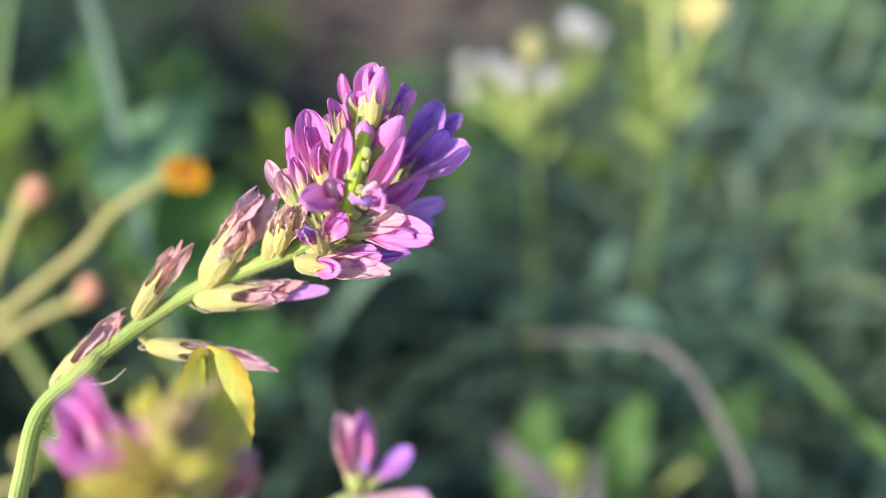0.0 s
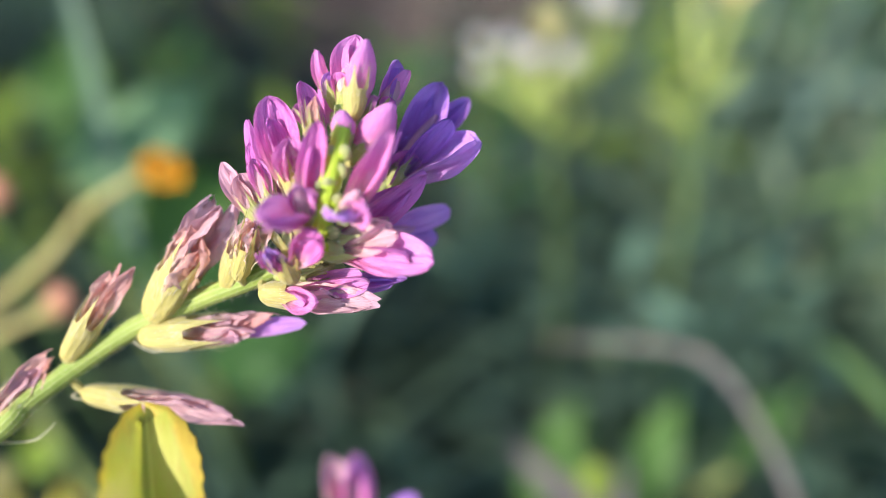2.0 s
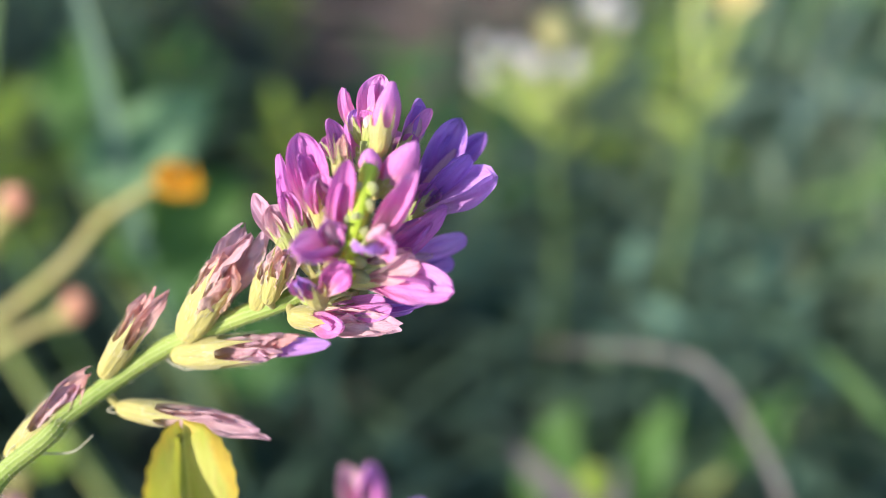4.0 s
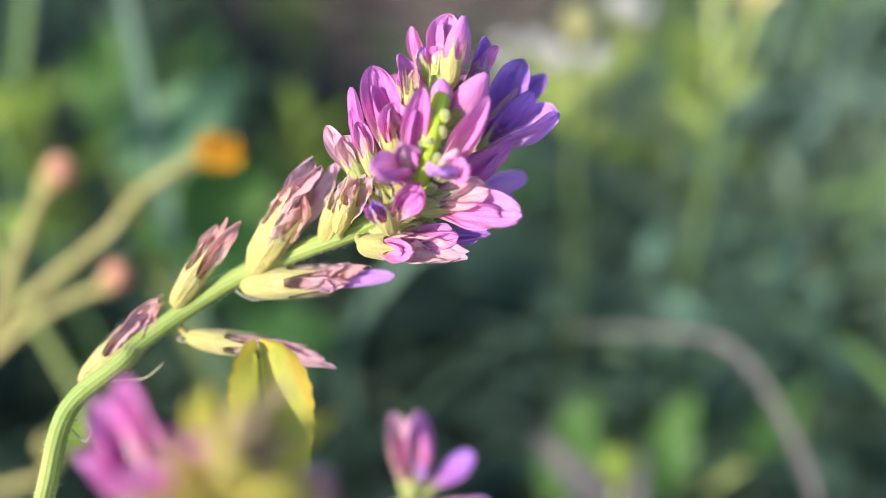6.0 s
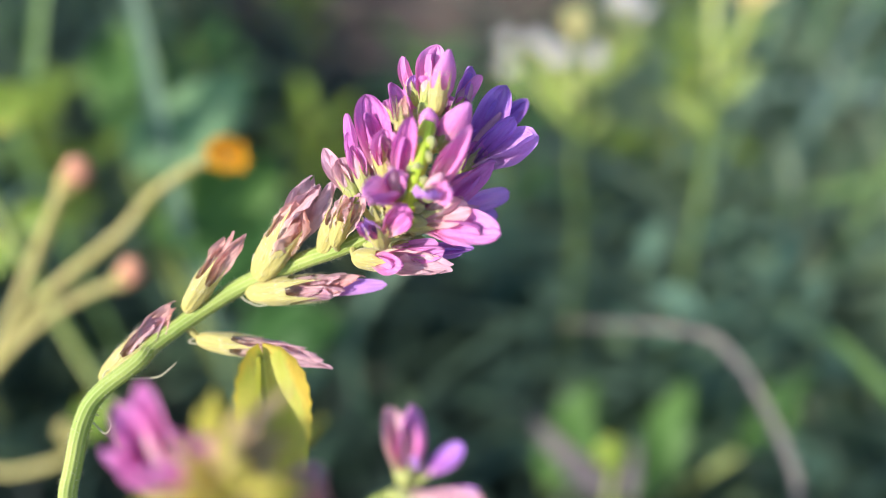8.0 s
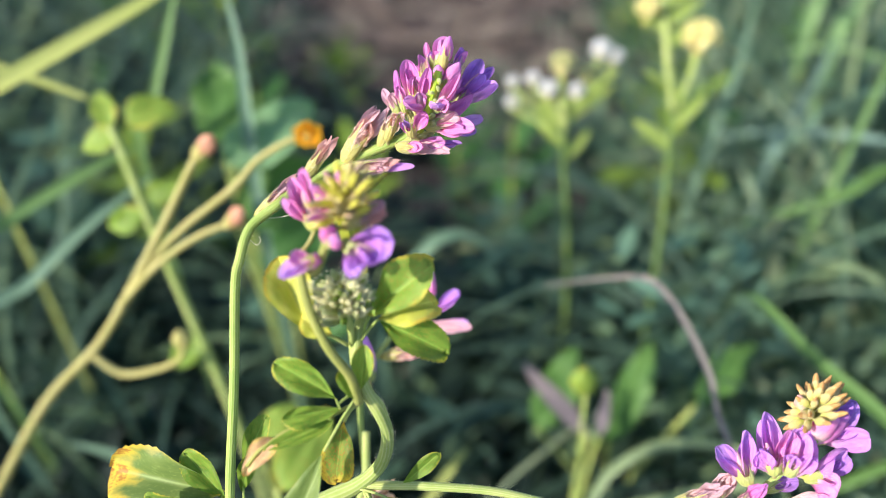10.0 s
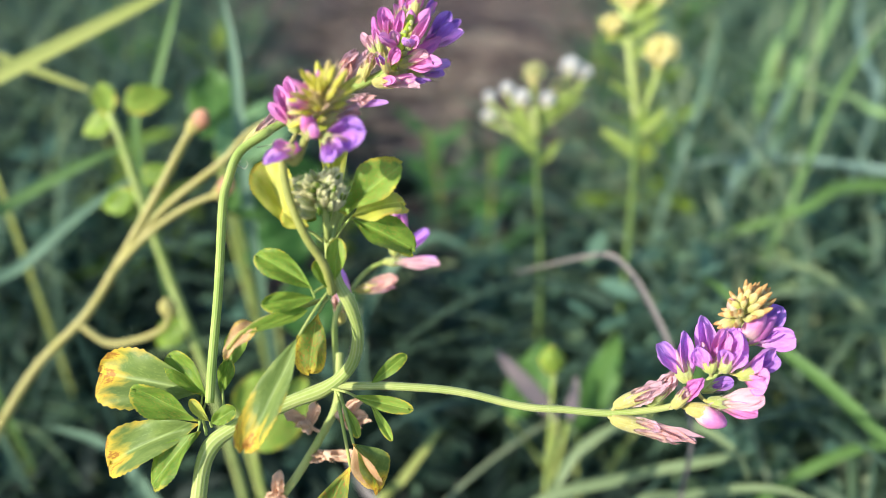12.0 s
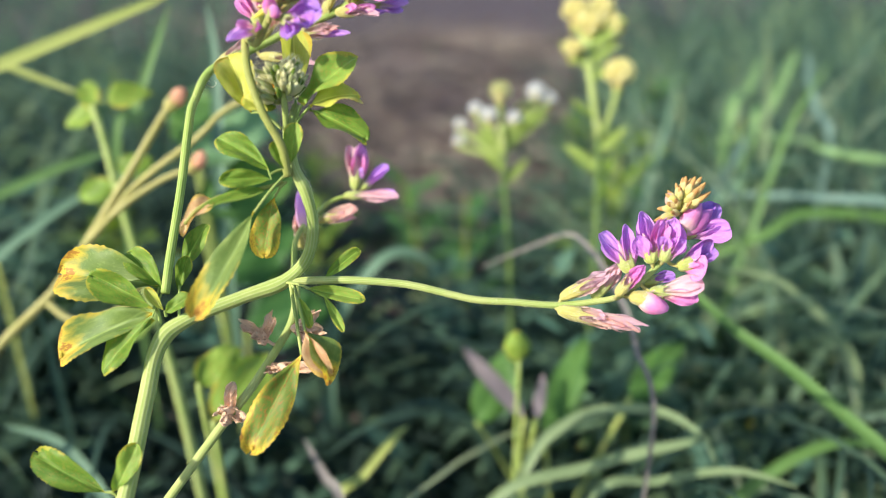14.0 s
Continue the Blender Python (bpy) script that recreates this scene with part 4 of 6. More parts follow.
# the few open florets behind the crook, and the withered ones below them
back_path = [(-0.0164, 0.0807, 0.1943), (-0.0182, 0.0931, 0.2048), (-0.0180, 0.0989, 0.2117), (-0.0149, 0.1061, 0.2142), (-0.0105, 0.1111, 0.2173), (-0.0050, 0.1137, 0.2186)]
v, f = tube(back_path, 0.0008, 0.0006, 10, 8)
part("flower_stalk", mesh_of("flower_stalk", v, f, [STEM]), plant)
stalk4 = smooth_path(back_path, 12)
LIFT = Vector((-0.0003, -0.0062, 0.0080))
F4 = [
    ((-0.0035, 0.1199, 0.2122), 3.4, 5.4, [("banner", PALE, (-0.0050, 0.1263, 0.2234), 4.4, 0), ("banner", PINK, (-0.0015, 0.1257, 0.2239), 4.6, 20), ("wing", LILAC, (-0.0011, 0.1211, 0.2180), 2.0, 0)], CALYX),
    ((-0.0019, 0.1204, 0.2120), 2.0, 3.2, [("wing", PURPLE, (0.0061, 0.1227, 0.2181), 3.4, 0)], CALYX),
    ((-0.0064, 0.1187, 0.2109), 2.4, 5.0, [("wing", PALE, (0.0088, 0.1174, 0.2111), 3.6, 0), ("wing", LILAC, (0.0080, 0.1185, 0.2118), 2.4, 30)], CALYX),
    ((-0.0135, 0.1133, 0.2051), 2.6, 4.6, [("withered", CORAL, (-0.0031, 0.1146, 0.2093), 4.0, 0), ("withered", PALE, (-0.0039, 0.1130, 0.2065), 3.0, 20)], CALYX),
    ((-0.0157, 0.1078, 0.2026), 3.0, 4.6, [("bud", LILAC, (-0.0180, 0.1141, 0.2135), 3.6, 0)], CALYX),
    ((-0.0166, 0.1057, 0.2000), 2.4, 3.4, [("withered", CORAL, (-0.0178, 0.1105, 0.2078), 3.4, 0)], CALYX),
]
for base, cw, cl, petals, green in F4:
    floret(plant, stalk4, Vector(base) + LIFT, cw, cl, [(k, m, Vector(t) + LIFT, w, r) for k, m, t, w, r in petals], green)

# young hairy flower head wrapped in leaves
YOUNG = plain("young_bud_sage", (0.74, 0.72, 0.34), (0.88, 0.84, 0.52), 600, 0.6, 0.4)
Y0, Y1, Y2 = Vector((-0.0156, 0.0789, 0.2514)), Vector((-0.0176, 0.0820, 0.2597)), Vector((-0.0082, 0.0796, 0.2541))
upy, sidey = Y1 - Y0, Y2 - Y0
backy = upy.cross(sidey).normalized()
v, f = tube([(-0.0154, 0.0776, 0.2415), (-0.0157, 0.0794, 0.2447), Y0, Y0 + upy * 0.8], 0.0008, 0.0006, 10, 5)
young = part("young_flower_head", mesh_of("young_stalk", v, f, [STEM]), plant, None, "young green hairy flower head still closed")
for k in range(190):
    h = rng.uniform(-0.1, 1.0)
    a = rng.uniform(0, 6.28)
    wide = 0.80 * math.sqrt(max(0.05, 1 - (h * 0.92) ** 2))
    foot = Y0 + upy * (h * 0.72)
    tip = foot + upy * rng.uniform(0.15, 0.4) + sidey * math.cos(a) * wide * 0.9 + backy * math.sin(a) * wide * 0.0066
    part("bud", shared("bud", YOUNG if rng.random() < 0.6 else (CALYX_GREEN if rng.random() < 0.75 else LEAF), rng.randrange(3)), young, aim(foot + (tip - foot) * 0.45, tip + (tip - foot) * rng.uniform(0, 0.15), TOWARD, rng.uniform(0.0009, 0.0015)))
part("hairs", hairs([Y0, Y0 + upy * 0.3, Y0 + upy * 0.6, Y0 + upy * 0.9, Y0 + upy], 0.0046, 900, 0.0020), young)

# leaves
leaf(plant, (-0.0434, 0.0648, 0.2045), [((-0.0448, 0.0707, 0.2107), (-0.0713, 0.0757, 0.2119), 12.5, LEAF_TIP, 0.6, 0.25, 0), ((-0.0445, 0.0645, 0.2082), (-0.0592, 0.0672, 0.2148), 6.0, LEAF, 0.7, 0.15, -25),
                                ((-0.0448, 0.0649, 0.2067), (-0.0669, 0.0613, 0.1973), 10.0, LEAF_TIP, 0.65, 0.2, 10)])
leaf(plant, (-0.0433, 0.0640, 0.2043), [((-0.0445, 0.0630, 0.2065), (-0.0544, 0.0556, 0.1967), 7.0, LEAF, 0.5, 0.2, 10), ((-0.0438, 0.0697, 0.2101), (-0.0534, 0.0765, 0.2171), 5.6, LEAF, 0.6, 0.1, 0)])
leaf(plant, (-0.0420, 0.0648, 0.2061), [((-0.0422, 0.0646, 0.2070), (-0.0363, 0.0652, 0.2112), 3.6, LEAF, 0.5, 0.1, 0), ((-0.0424, 0.0647, 0.2077), (-0.0464, 0.0669, 0.2122), 2.2, LEAF_PALE, 0.5, 0.1, 0)])
leaf(plant, (-0.0397, 0.0660, 0.2038), [((-0.0413, 0.0753, 0.2118), (-0.0361, 0.0819, 0.2220), 4.6, LEAF, 0.5, 0.2, 0), ((-0.0413, 0.0724, 0.2089), (-0.0394, 0.0758, 0.2161), 3.4, LEAF, 0.5, 0.1, 0)])
leaf(plant, (-0.0144, 0.0742, 0.2376), [((-0.0208, 0.0655, 0.2310), (-0.0313, 0.0514, 0.2124), 7.2, LEAF_TIP, 0.45, -0.12, 18)])
leaf(plant, (-0.0150, 0.0730, 0.2355), [((-0.0175, 0.0714, 0.2323), (-0.0195, 0.0667, 0.2197), 6.4, LEAF_EDGE, 0.4, -0.1, 0)])
leaf(plant, (-0.0147, 0.0742, 0.2376), [((-0.0185, 0.0714, 0.2387), (-0.0300, 0.0744, 0.2450), 5.4, LEAF, 0.5, 0.3, 0), ((-0.0178, 0.0708, 0.2366), (-0.0282, 0.0675, 0.2372), 3.8, LEAF, 0.7, 0.2, -20)])
v, f = tube([(-0.0156, 0.0729, 0.2352), (-0.0225, 0.0702, 0.2340), (-0.0280, 0.0679, 0.2336), (-0.0324, 0.0658, 0.2316), (-0.0353, 0.0642, 0.2285)], 0.0005, 0.0004, 8, 6)
curl = part("leaf", mesh_of("leaf_stalk", v, f, [STEM_DULL]), plant, None, "curled leaf with a dead brown tip")
part("leaflet", leaflet_mesh("leaflet", LEAF, 0.9, 0.3, 0.8, 3), curl, aim((-0.0193, 0.0697, 0.2344), (-0.0321, 0.0650, 0.2322), TOWARD, 0.0030))
part("leaflet", leaflet_mesh("leaflet", LEAF_DEAD, 0.8, 0.5, 0.6, 4, wavy=0.12), curl, aim((-0.0299, 0.0671, 0.2330), (-0.0364, 0.0625, 0.2275), TOWARD, 0.0042), "dead brown curled tip")
leaf(plant, (-0.0137, 0.0803, 0.2464), [((-0.0121, 0.0809, 0.2508), (-0.0017, 0.0825, 0.2628), 8.0, LEAF_LIME, 0.5, 0.45, -30)])
leaf(plant, (-0.0142, 0.0797, 0.2453), [((-0.0105, 0.0808, 0.2498), (0.0030, 0.0769, 0.2450), 7.0, LEAF, 0.7, 0.3, -10), ((-0.0104, 0.0802, 0.2508), (-0.0002, 0.0810, 0.2552), 8.0, LEAF_PALE, 0.5, 0.5, -15)])
leaf(plant, (-0.0164, 0.0783, 0.2458), [((-0.0228, 0.0782, 0.2493), (-0.0288, 0.0858, 0.2611), 7.6, LEAF_PALE, 0.7, 0.3, 0), ((-0.0190, 0.0772, 0.2499), (-0.0241, 0.0776, 0.2533), 4.4, LEAF_PALE, 0.6, 0.3, 0)])
leaf(plant, (-0.0140, 0.0833, 0.2486), [((-0.0143, 0.0863, 0.2509), (-0.0173, 0.1060, 0.2642), 7.4, LEAF_PALE, 0.9, 0.10, 20)])
leaf(plant, (-0.0152, 0.0763, 0.2414), [((-0.0139, 0.0729, 0.2395), (-0.0130, 0.0763, 0.2479), 3.8, LEAF_LIME, 0.8, 0.1, 0), ((-0.0151, 0.0713, 0.2388), (-0.0173, 0.0734, 0.2444), 3.0, LEAF, 0.8, 0.1, 0)])
leaf(plant, (-0.0160, 0.0711, 0.2120), [((-0.0072, 0.0707, 0.2132), (0.0006, 0.0738, 0.2194), 3.0, LEAF, 0.6, 0.2, 0)])
leaf(plant, (-0.0159, 0.0705, 0.2121), [((-0.0112, 0.0688, 0.2116), (0.0024, 0.0657, 0.2104), 3.2, LEAF_LIME, 0.8, 0.1, 0), ((-0.0073, 0.0680, 0.2104), (-0.0023, 0.0628, 0.2037), 2.0, LEAF_LIME, 0.6, 0.1, 0)])
leaf(plant, (-0.0150, 0.0703, 0.2118), [((-0.0112, 0.0584, 0.2004), (-0.0215, 0.0479, 0.1817), 8.0, LEAF_EDGE, 0.35, -0.12, -10)], 0.45)
leaf(plant, (-0.0142, 0.0702, 0.2116), [((-0.0105, 0.0613, 0.2045), (-0.0023, 0.0560, 0.1980), 7.0, LEAF_TIP, 0.6, 0.9, -30), ((-0.0107, 0.0610, 0.2050), (-0.0055, 0.0546, 0.1972), 5.0, LEAF_DEAD, 0.8, 0.7, 30)], 0.4)
leaf(plant, (-0.0145, 0.0698, 0.2118), [((-0.0134, 0.0677, 0.2104), (-0.0097, 0.0630, 0.2044), 2.4, LEAF_LIME, 0.8, 0.1, 0)])
leaf(plant, (-0.0491, 0.0441, 0.1725), [((-0.0521, 0.0442, 0.1744), (-0.0684, 0.0480, 0.1819), 6.2, LEAF, 0.6, 0.4, 0), ((-0.0502, 0.0438, 0.1749), (-0.0458, 0.0482, 0.1842), 4.6, LEAF_LIME, 0.5, 0.2, 0)])
leaf(plant, (-0.0484, 0.0430, 0.1705), [((-0.0507, 0.0416, 0.1720), (-0.0566, 0.0391, 0.1712), 5.0, LEAF, 0.5, 0.3, 0)])

# second, older stem behind with dead flowers
old = thing("alfalfa_shoot", (-0.035, 0.095, 0.0), "older alfalfa shoot with brown dead flowers", "plant")
old_path = [(-0.050, 0.092, -0.004), (-0.052, 0.090, 0.06), (-0.0626, 0.0489, 0.1376), (-0.0489, 0.0576, 0.1543), (-0.0339, 0.0675, 0.1734), (-0.0270, 0.0718, 0.1816), (-0.0211, 0.0772, 0.1897), (-0.0171, 0.0821, 0.1968), (-0.0166, 0.0899, 0.2064)]
v, f = tube(old_path, 0.0012, 0.0009, 48, 8, 0.05, 0.0)
part("stem", mesh_of("stem", v, f, [STEM], sides=48), old)
stalk5 = smooth_path(old_path, 12)
for b, tips in (((-0.0303, 0.0692, 0.1778), ((-0.0307, 0.0712, 0.1834), (-0.0274, 0.0679, 0.1768), (-0.0344, 0.0686, 0.1774), (-0.0321, 0.0667, 0.1754))),
                ((-0.0232, 0.0782, 0.1924), ((-0.0288, 0.0794, 0.1961), (-0.0219, 0.0805, 0.1977), (-0.0236, 0.0763, 0.1921), (-0.0262, 0.0778, 0.1935))),
                ((-0.0201, 0.0746, 0.1873), ((-0.0115, 0.0732, 0.1877), (-0.0227, 0.0733, 0.1869))),
                ((-0.0174, 0.0799, 0.1949), ((-0.0102, 0.0789, 0.1949), (-0.0118, 0.0775, 0.1932), (-0.0114, 0.0815, 0.1983)))):
    floret(old, stalk5, b, 2.4, 2.6, [("withered", DEAD, Vector(b).lerp(Vector(t), 1.15), 3.0, i * 35) for i, t in enumerate(tips)], DEAD, None, 0.0)


# ---- the meadow behind ----
def ground_height(x, y):
    return 0.012 * noise.noise(Vector((x * 3, y * 3, 0))) + 0.004 * noise.noise(Vector((x * 17, y * 17, 3)))


gv, gf = [], []
xs = [-60, -20, -8, -4] + [-2 + 0.08 * i for i in range(51)] + [4, 8, 20, 60]
ys = [-60, -20, -6, -2, -1] + [-0.4 + 0.08 * i for i in range(56)] + [5, 8, 20, 60]
for y in ys:
    for x in xs:
        gv.append((x, y, ground_height(x, y) if abs(x) < 3 and -1 < y < 5 else 0.0))
for j in range(len(ys) - 1):
    for i in range(len(xs) - 1):
        a = j * len(xs) + i
        gf.append((a, a + 1, a + len(xs) + 1, a + len(xs)))
ground = new("ground", mesh_of("ground", gv, gf, [SOIL]))
tagged(ground, "bare brown soil with small clods and litter", "ground", "", "structure")


def blade(base, lean, height, width, curl, turn, segs=7, tilt=0.1):
    """One grass blade: a folded, tapering strip that arches over."""
    b = Vector(base)
    d = Vector((math.cos(lean), math.sin(lean), 0))
    s = Vector((-math.sin(lean + turn), math.cos(lean + turn), 0))
    verts, faces = [], []
    ang = tilt
    q = b.copy()
    step = height / segs
    for i in range(segs + 1):
        f = i / segs
        w = width * 0.5 * (0.6 + 0.4 * min(1, f * 4)) * (1 - f ** 2.2) + 0.00008
        t = d * math.sin(ang) + Vector((0, 0, 1)) * math.cos(ang)
        up = t.cross(s).normalized()
        verts += [q - s * w, q + up * w * 0.35, q + s * w]
        q = q + t * step
        ang += curl / segs * (0.4 + 1.2 * f)
    for i in range(segs):
        k = 3 * i
        faces += [(k, k + 1, k + 4, k + 3), (k + 1, k + 2, k + 5, k + 4)]
    return verts, faces


def gather(items, name, mat, label, category, kind="stuff"):
    verts, faces = [], []
    for v, f in items:
        k = len(verts)
        verts += v
        faces += [tuple(i + k for i in q) for q in f]
    return tagged(new(name, mesh_of(name, verts, faces, [mat])), label, category, "", kind)


def open_ground(x, y):
    """The bare strip that runs away between the tufts."""
    hollow = ((x + 0.10) / 0.055) ** 2 + ((y - 0.41) / 0.10) ** 2 < 1
    thin = 0.42 < y < 0.62 and -0.10 * y < x < 0.42 * y and noise.noise(Vector((x * 12, y * 12, 17))) > -0.12
    return hollow or thin or (y > 0.60 and -0.25 * y < x < 0.24 * y)


grass, pale_grass = [], []
for _ in range(4200):
    y = 0.27 + 2.6 * rng.random() ** 1.5
    x = rng.uniform(-0.95, 0.95) * (0.22 + 0.85 * y)
    if open_ground(x, y) and rng.random() < 0.97:
        continue
    tall_here = 0.24 if x > 0.10 + 0.16 * y else (0.22 if x < -0.08 - 0.14 * y else 0.08)
    if y < 0.5:
        tall_here *= 0.6 if x > -0.06 else 0.3
    h = tall_here * rng.uniform(0.45, 1.1)
    grass.append(blade((x, y, ground_height(x, y) - 0.004), rng.uniform(0, 6.28), h, rng.choice((0.0022, 0.003, 0.004, 0.005, 0.007)), rng.uniform(0.4, 3.0), rng.uniform(-0.9, 0.9), 7, rng.uniform(0.0, 0.9)))
for _ in range(3400):
    y = 0.22 + 1.38 * rng.random() ** 1.3
    x = rng.uniform(-0.9, 0.9) * (0.20 + 0.75 * y)
    outer = min(1.0, abs(x + 0.02) / (0.12 + 0.2 * y))
    if -0.36 < x < -0.06 and y < 0.45:            # only short blades round the dry weed
        outer = -0.25
    if open_ground(x, y):
        continue
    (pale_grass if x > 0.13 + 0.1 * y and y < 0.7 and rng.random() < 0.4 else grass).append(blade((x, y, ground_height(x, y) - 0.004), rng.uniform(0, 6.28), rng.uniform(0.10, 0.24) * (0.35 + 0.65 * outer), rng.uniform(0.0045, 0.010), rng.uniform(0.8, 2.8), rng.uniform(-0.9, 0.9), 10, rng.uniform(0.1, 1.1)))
for _ in range(1500):
    y = 0.50 + 1.5 * rng.random()
    x = rng.uniform(0.38, 0.90) * (0.1 + 0.85 * y)
    grass.append(blade((x, y, ground_height(x, y) - 0.004), rng.uniform(0, 6.28), rng.uniform(0.12, 0.30), rng.uniform(0.004, 0.009), rng.uniform(0.4, 2.4), rng.uniform(-0.9, 0.9), 8, rng.uniform(0.0, 0.9)))
# long arching blades on the sunlit side; the pale ones have sunlight in their colour
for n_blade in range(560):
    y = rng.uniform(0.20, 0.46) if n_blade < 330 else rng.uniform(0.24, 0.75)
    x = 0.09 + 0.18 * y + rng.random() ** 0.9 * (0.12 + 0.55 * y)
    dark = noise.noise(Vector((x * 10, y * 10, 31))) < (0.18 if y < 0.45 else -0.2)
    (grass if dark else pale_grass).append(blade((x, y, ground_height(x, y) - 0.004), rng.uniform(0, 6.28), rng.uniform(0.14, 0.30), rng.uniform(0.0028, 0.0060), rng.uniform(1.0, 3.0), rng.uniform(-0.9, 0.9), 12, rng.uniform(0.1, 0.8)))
# and on the other side, all in the darker colour to look less lit
for _ in range(240):
    y = rng.uniform(0.22, 0.60)
    x = -0.10 - 0.20 * y - rng.random() * (0.10 + 0.5 * y)
    grass.append(blade((x, y, ground_height(x, y) - 0.004), rng.uniform(0, 6.28), rng.uniform(0.12, 0.27), rng.uniform(0.003, 0.0065), rng.uniform(0.8, 2.6), rng.uniform(-0.9, 0.9), 12, rng.uniform(0.1, 0.9)))
# blades pressed over in all directions
for _ in range(620):
    y = rng.uniform(0.26, 1.0)
    x = 0.05 + 0.20 * y + rng.random() ** 0.8 * (0.10 + 0.65 * y)
    if rng.random() < 0.25:
        x = -0.06 - 0.3 * y - rng.random() * 0.5 * y
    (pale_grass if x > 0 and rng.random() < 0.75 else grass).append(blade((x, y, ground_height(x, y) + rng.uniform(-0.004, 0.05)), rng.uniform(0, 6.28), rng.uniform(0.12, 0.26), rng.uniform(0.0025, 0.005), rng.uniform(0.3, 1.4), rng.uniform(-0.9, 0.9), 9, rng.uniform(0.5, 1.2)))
gather(pale_grass, "pale_grass", GRASS_SUN_TINT, "pale green meadow grass, coloured as sunlit", "grass")
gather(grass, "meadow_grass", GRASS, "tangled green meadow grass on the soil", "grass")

# unseen grass added sunward, beside and behind the path, to shade the ground
side_grass = []
for k in range(2200):
    x = -rng.uniform(0.36, 1.4) if k < 1300 else -rng.uniform(0.36, 0.62)
    y = rng.uniform(-0.7, 0.5) if k < 1300 else rng.uniform(-0.25, 0.22)
    if x > -0.36 - 0.4 * max(0, y - 0.05):
        continue
    side_grass.append(blade((x, y, ground_height(x, y) - 0.004), rng.uniform(0, 6.28), rng.uniform(0.10, 0.22), rng.uniform(0.004, 0.008), rng.uniform(0.3, 1.4), rng.uniform(-0.6, 0.6)))
gather(side_grass, "side_grass", GRASS, "unseen tall grass added beside the alfalfa to cast shade", "grass")

# the meadow goes on all round
around = []
while len(around) < 9000:
    x, y = rng.uniform(-3.2, 3.2), rng.uniform(-3.0, 4.2)
    near_walk = math.hypot(x, y - 0.1) < 0.55
    in_front = y > 0.2 and abs(x) < 0.25 + 0.95 * y and y < 2.6
    if near_walk or in_front or (open_ground(x, y)) or noise.noise(Vector((x * 1.3, y * 1.3, 5))) < -0.25:
        continue
    around.append(blade((x, y, ground_height(x, y) - 0.006), rng.uniform(0, 6.28), rng.uniform(0.06, 0.18), rng.uniform(0.004, 0.010), rng.uniform(0.4, 2.4), rng.uniform(-0.9, 0.9), 5, rng.uniform(0.0, 0.8)))
gather(around, "wide_meadow", GRASS, "patchy green grass of the wider meadow", "grass")


def small_leaf(q, direction, normal, ln, wd):
    z = direction.normalized()
    n_ = (normal - z * normal.dot(z)).normalized()
    x = z.cross(n_)
    rows = ((0.0, 0.08), (0.3, 0.9), (0.62, 1.0), (0.88, 0.5), (1.0, 0.03))
    verts, faces = [], []
    for f, w in rows:
        c = q + z * ln * f - n_ * ln * 0.18 * f * f
        verts += [c - x * wd * 0.5 * w + n_ * wd * 0.12 * w, c, c + x * wd * 0.5 * w + n_ * wd * 0.12 * w]
    for i in range(len(rows) - 1):
        k = 3 * i
        faces += [(k, k + 1, k + 4, k + 3), (k + 1, k + 2, k + 5, k + 4)]
    return verts, faces


herbs = []
light_herbs = []
for n_herb in range(1100):
    y = 0.20 + 1.7 * rng.random() ** 1.4 if n_herb < 700 else rng.uniform(0.15, 0.36)
    x = rng.uniform(-0.9, 0.9) * (0.20 + 0.8 * y)
    if (open_ground(x, y) and rng.random() < 0.9) or (y > 0.36 and noise.noise(Vector((x * 9, y * 9, 2))) < -0.12):
        continue
    top = (rng.uniform(0.03, 0.10) if y > 0.45 else rng.uniform(0.012, 0.035)) * (1.0 if rng.random() < 0.7 else 1.4)
    g = Vector((x, y, ground_height(x, y)))
    # herbs on the sunlit side get the colour with sunlight in it
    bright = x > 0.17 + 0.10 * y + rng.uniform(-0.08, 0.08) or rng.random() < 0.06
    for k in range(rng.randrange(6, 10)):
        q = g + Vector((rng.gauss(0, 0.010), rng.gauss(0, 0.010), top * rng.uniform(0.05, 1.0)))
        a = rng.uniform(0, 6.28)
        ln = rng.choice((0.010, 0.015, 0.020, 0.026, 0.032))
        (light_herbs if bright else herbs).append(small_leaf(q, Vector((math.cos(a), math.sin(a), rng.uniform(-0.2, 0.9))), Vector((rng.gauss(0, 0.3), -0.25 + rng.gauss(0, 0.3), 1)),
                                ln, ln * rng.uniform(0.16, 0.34)))
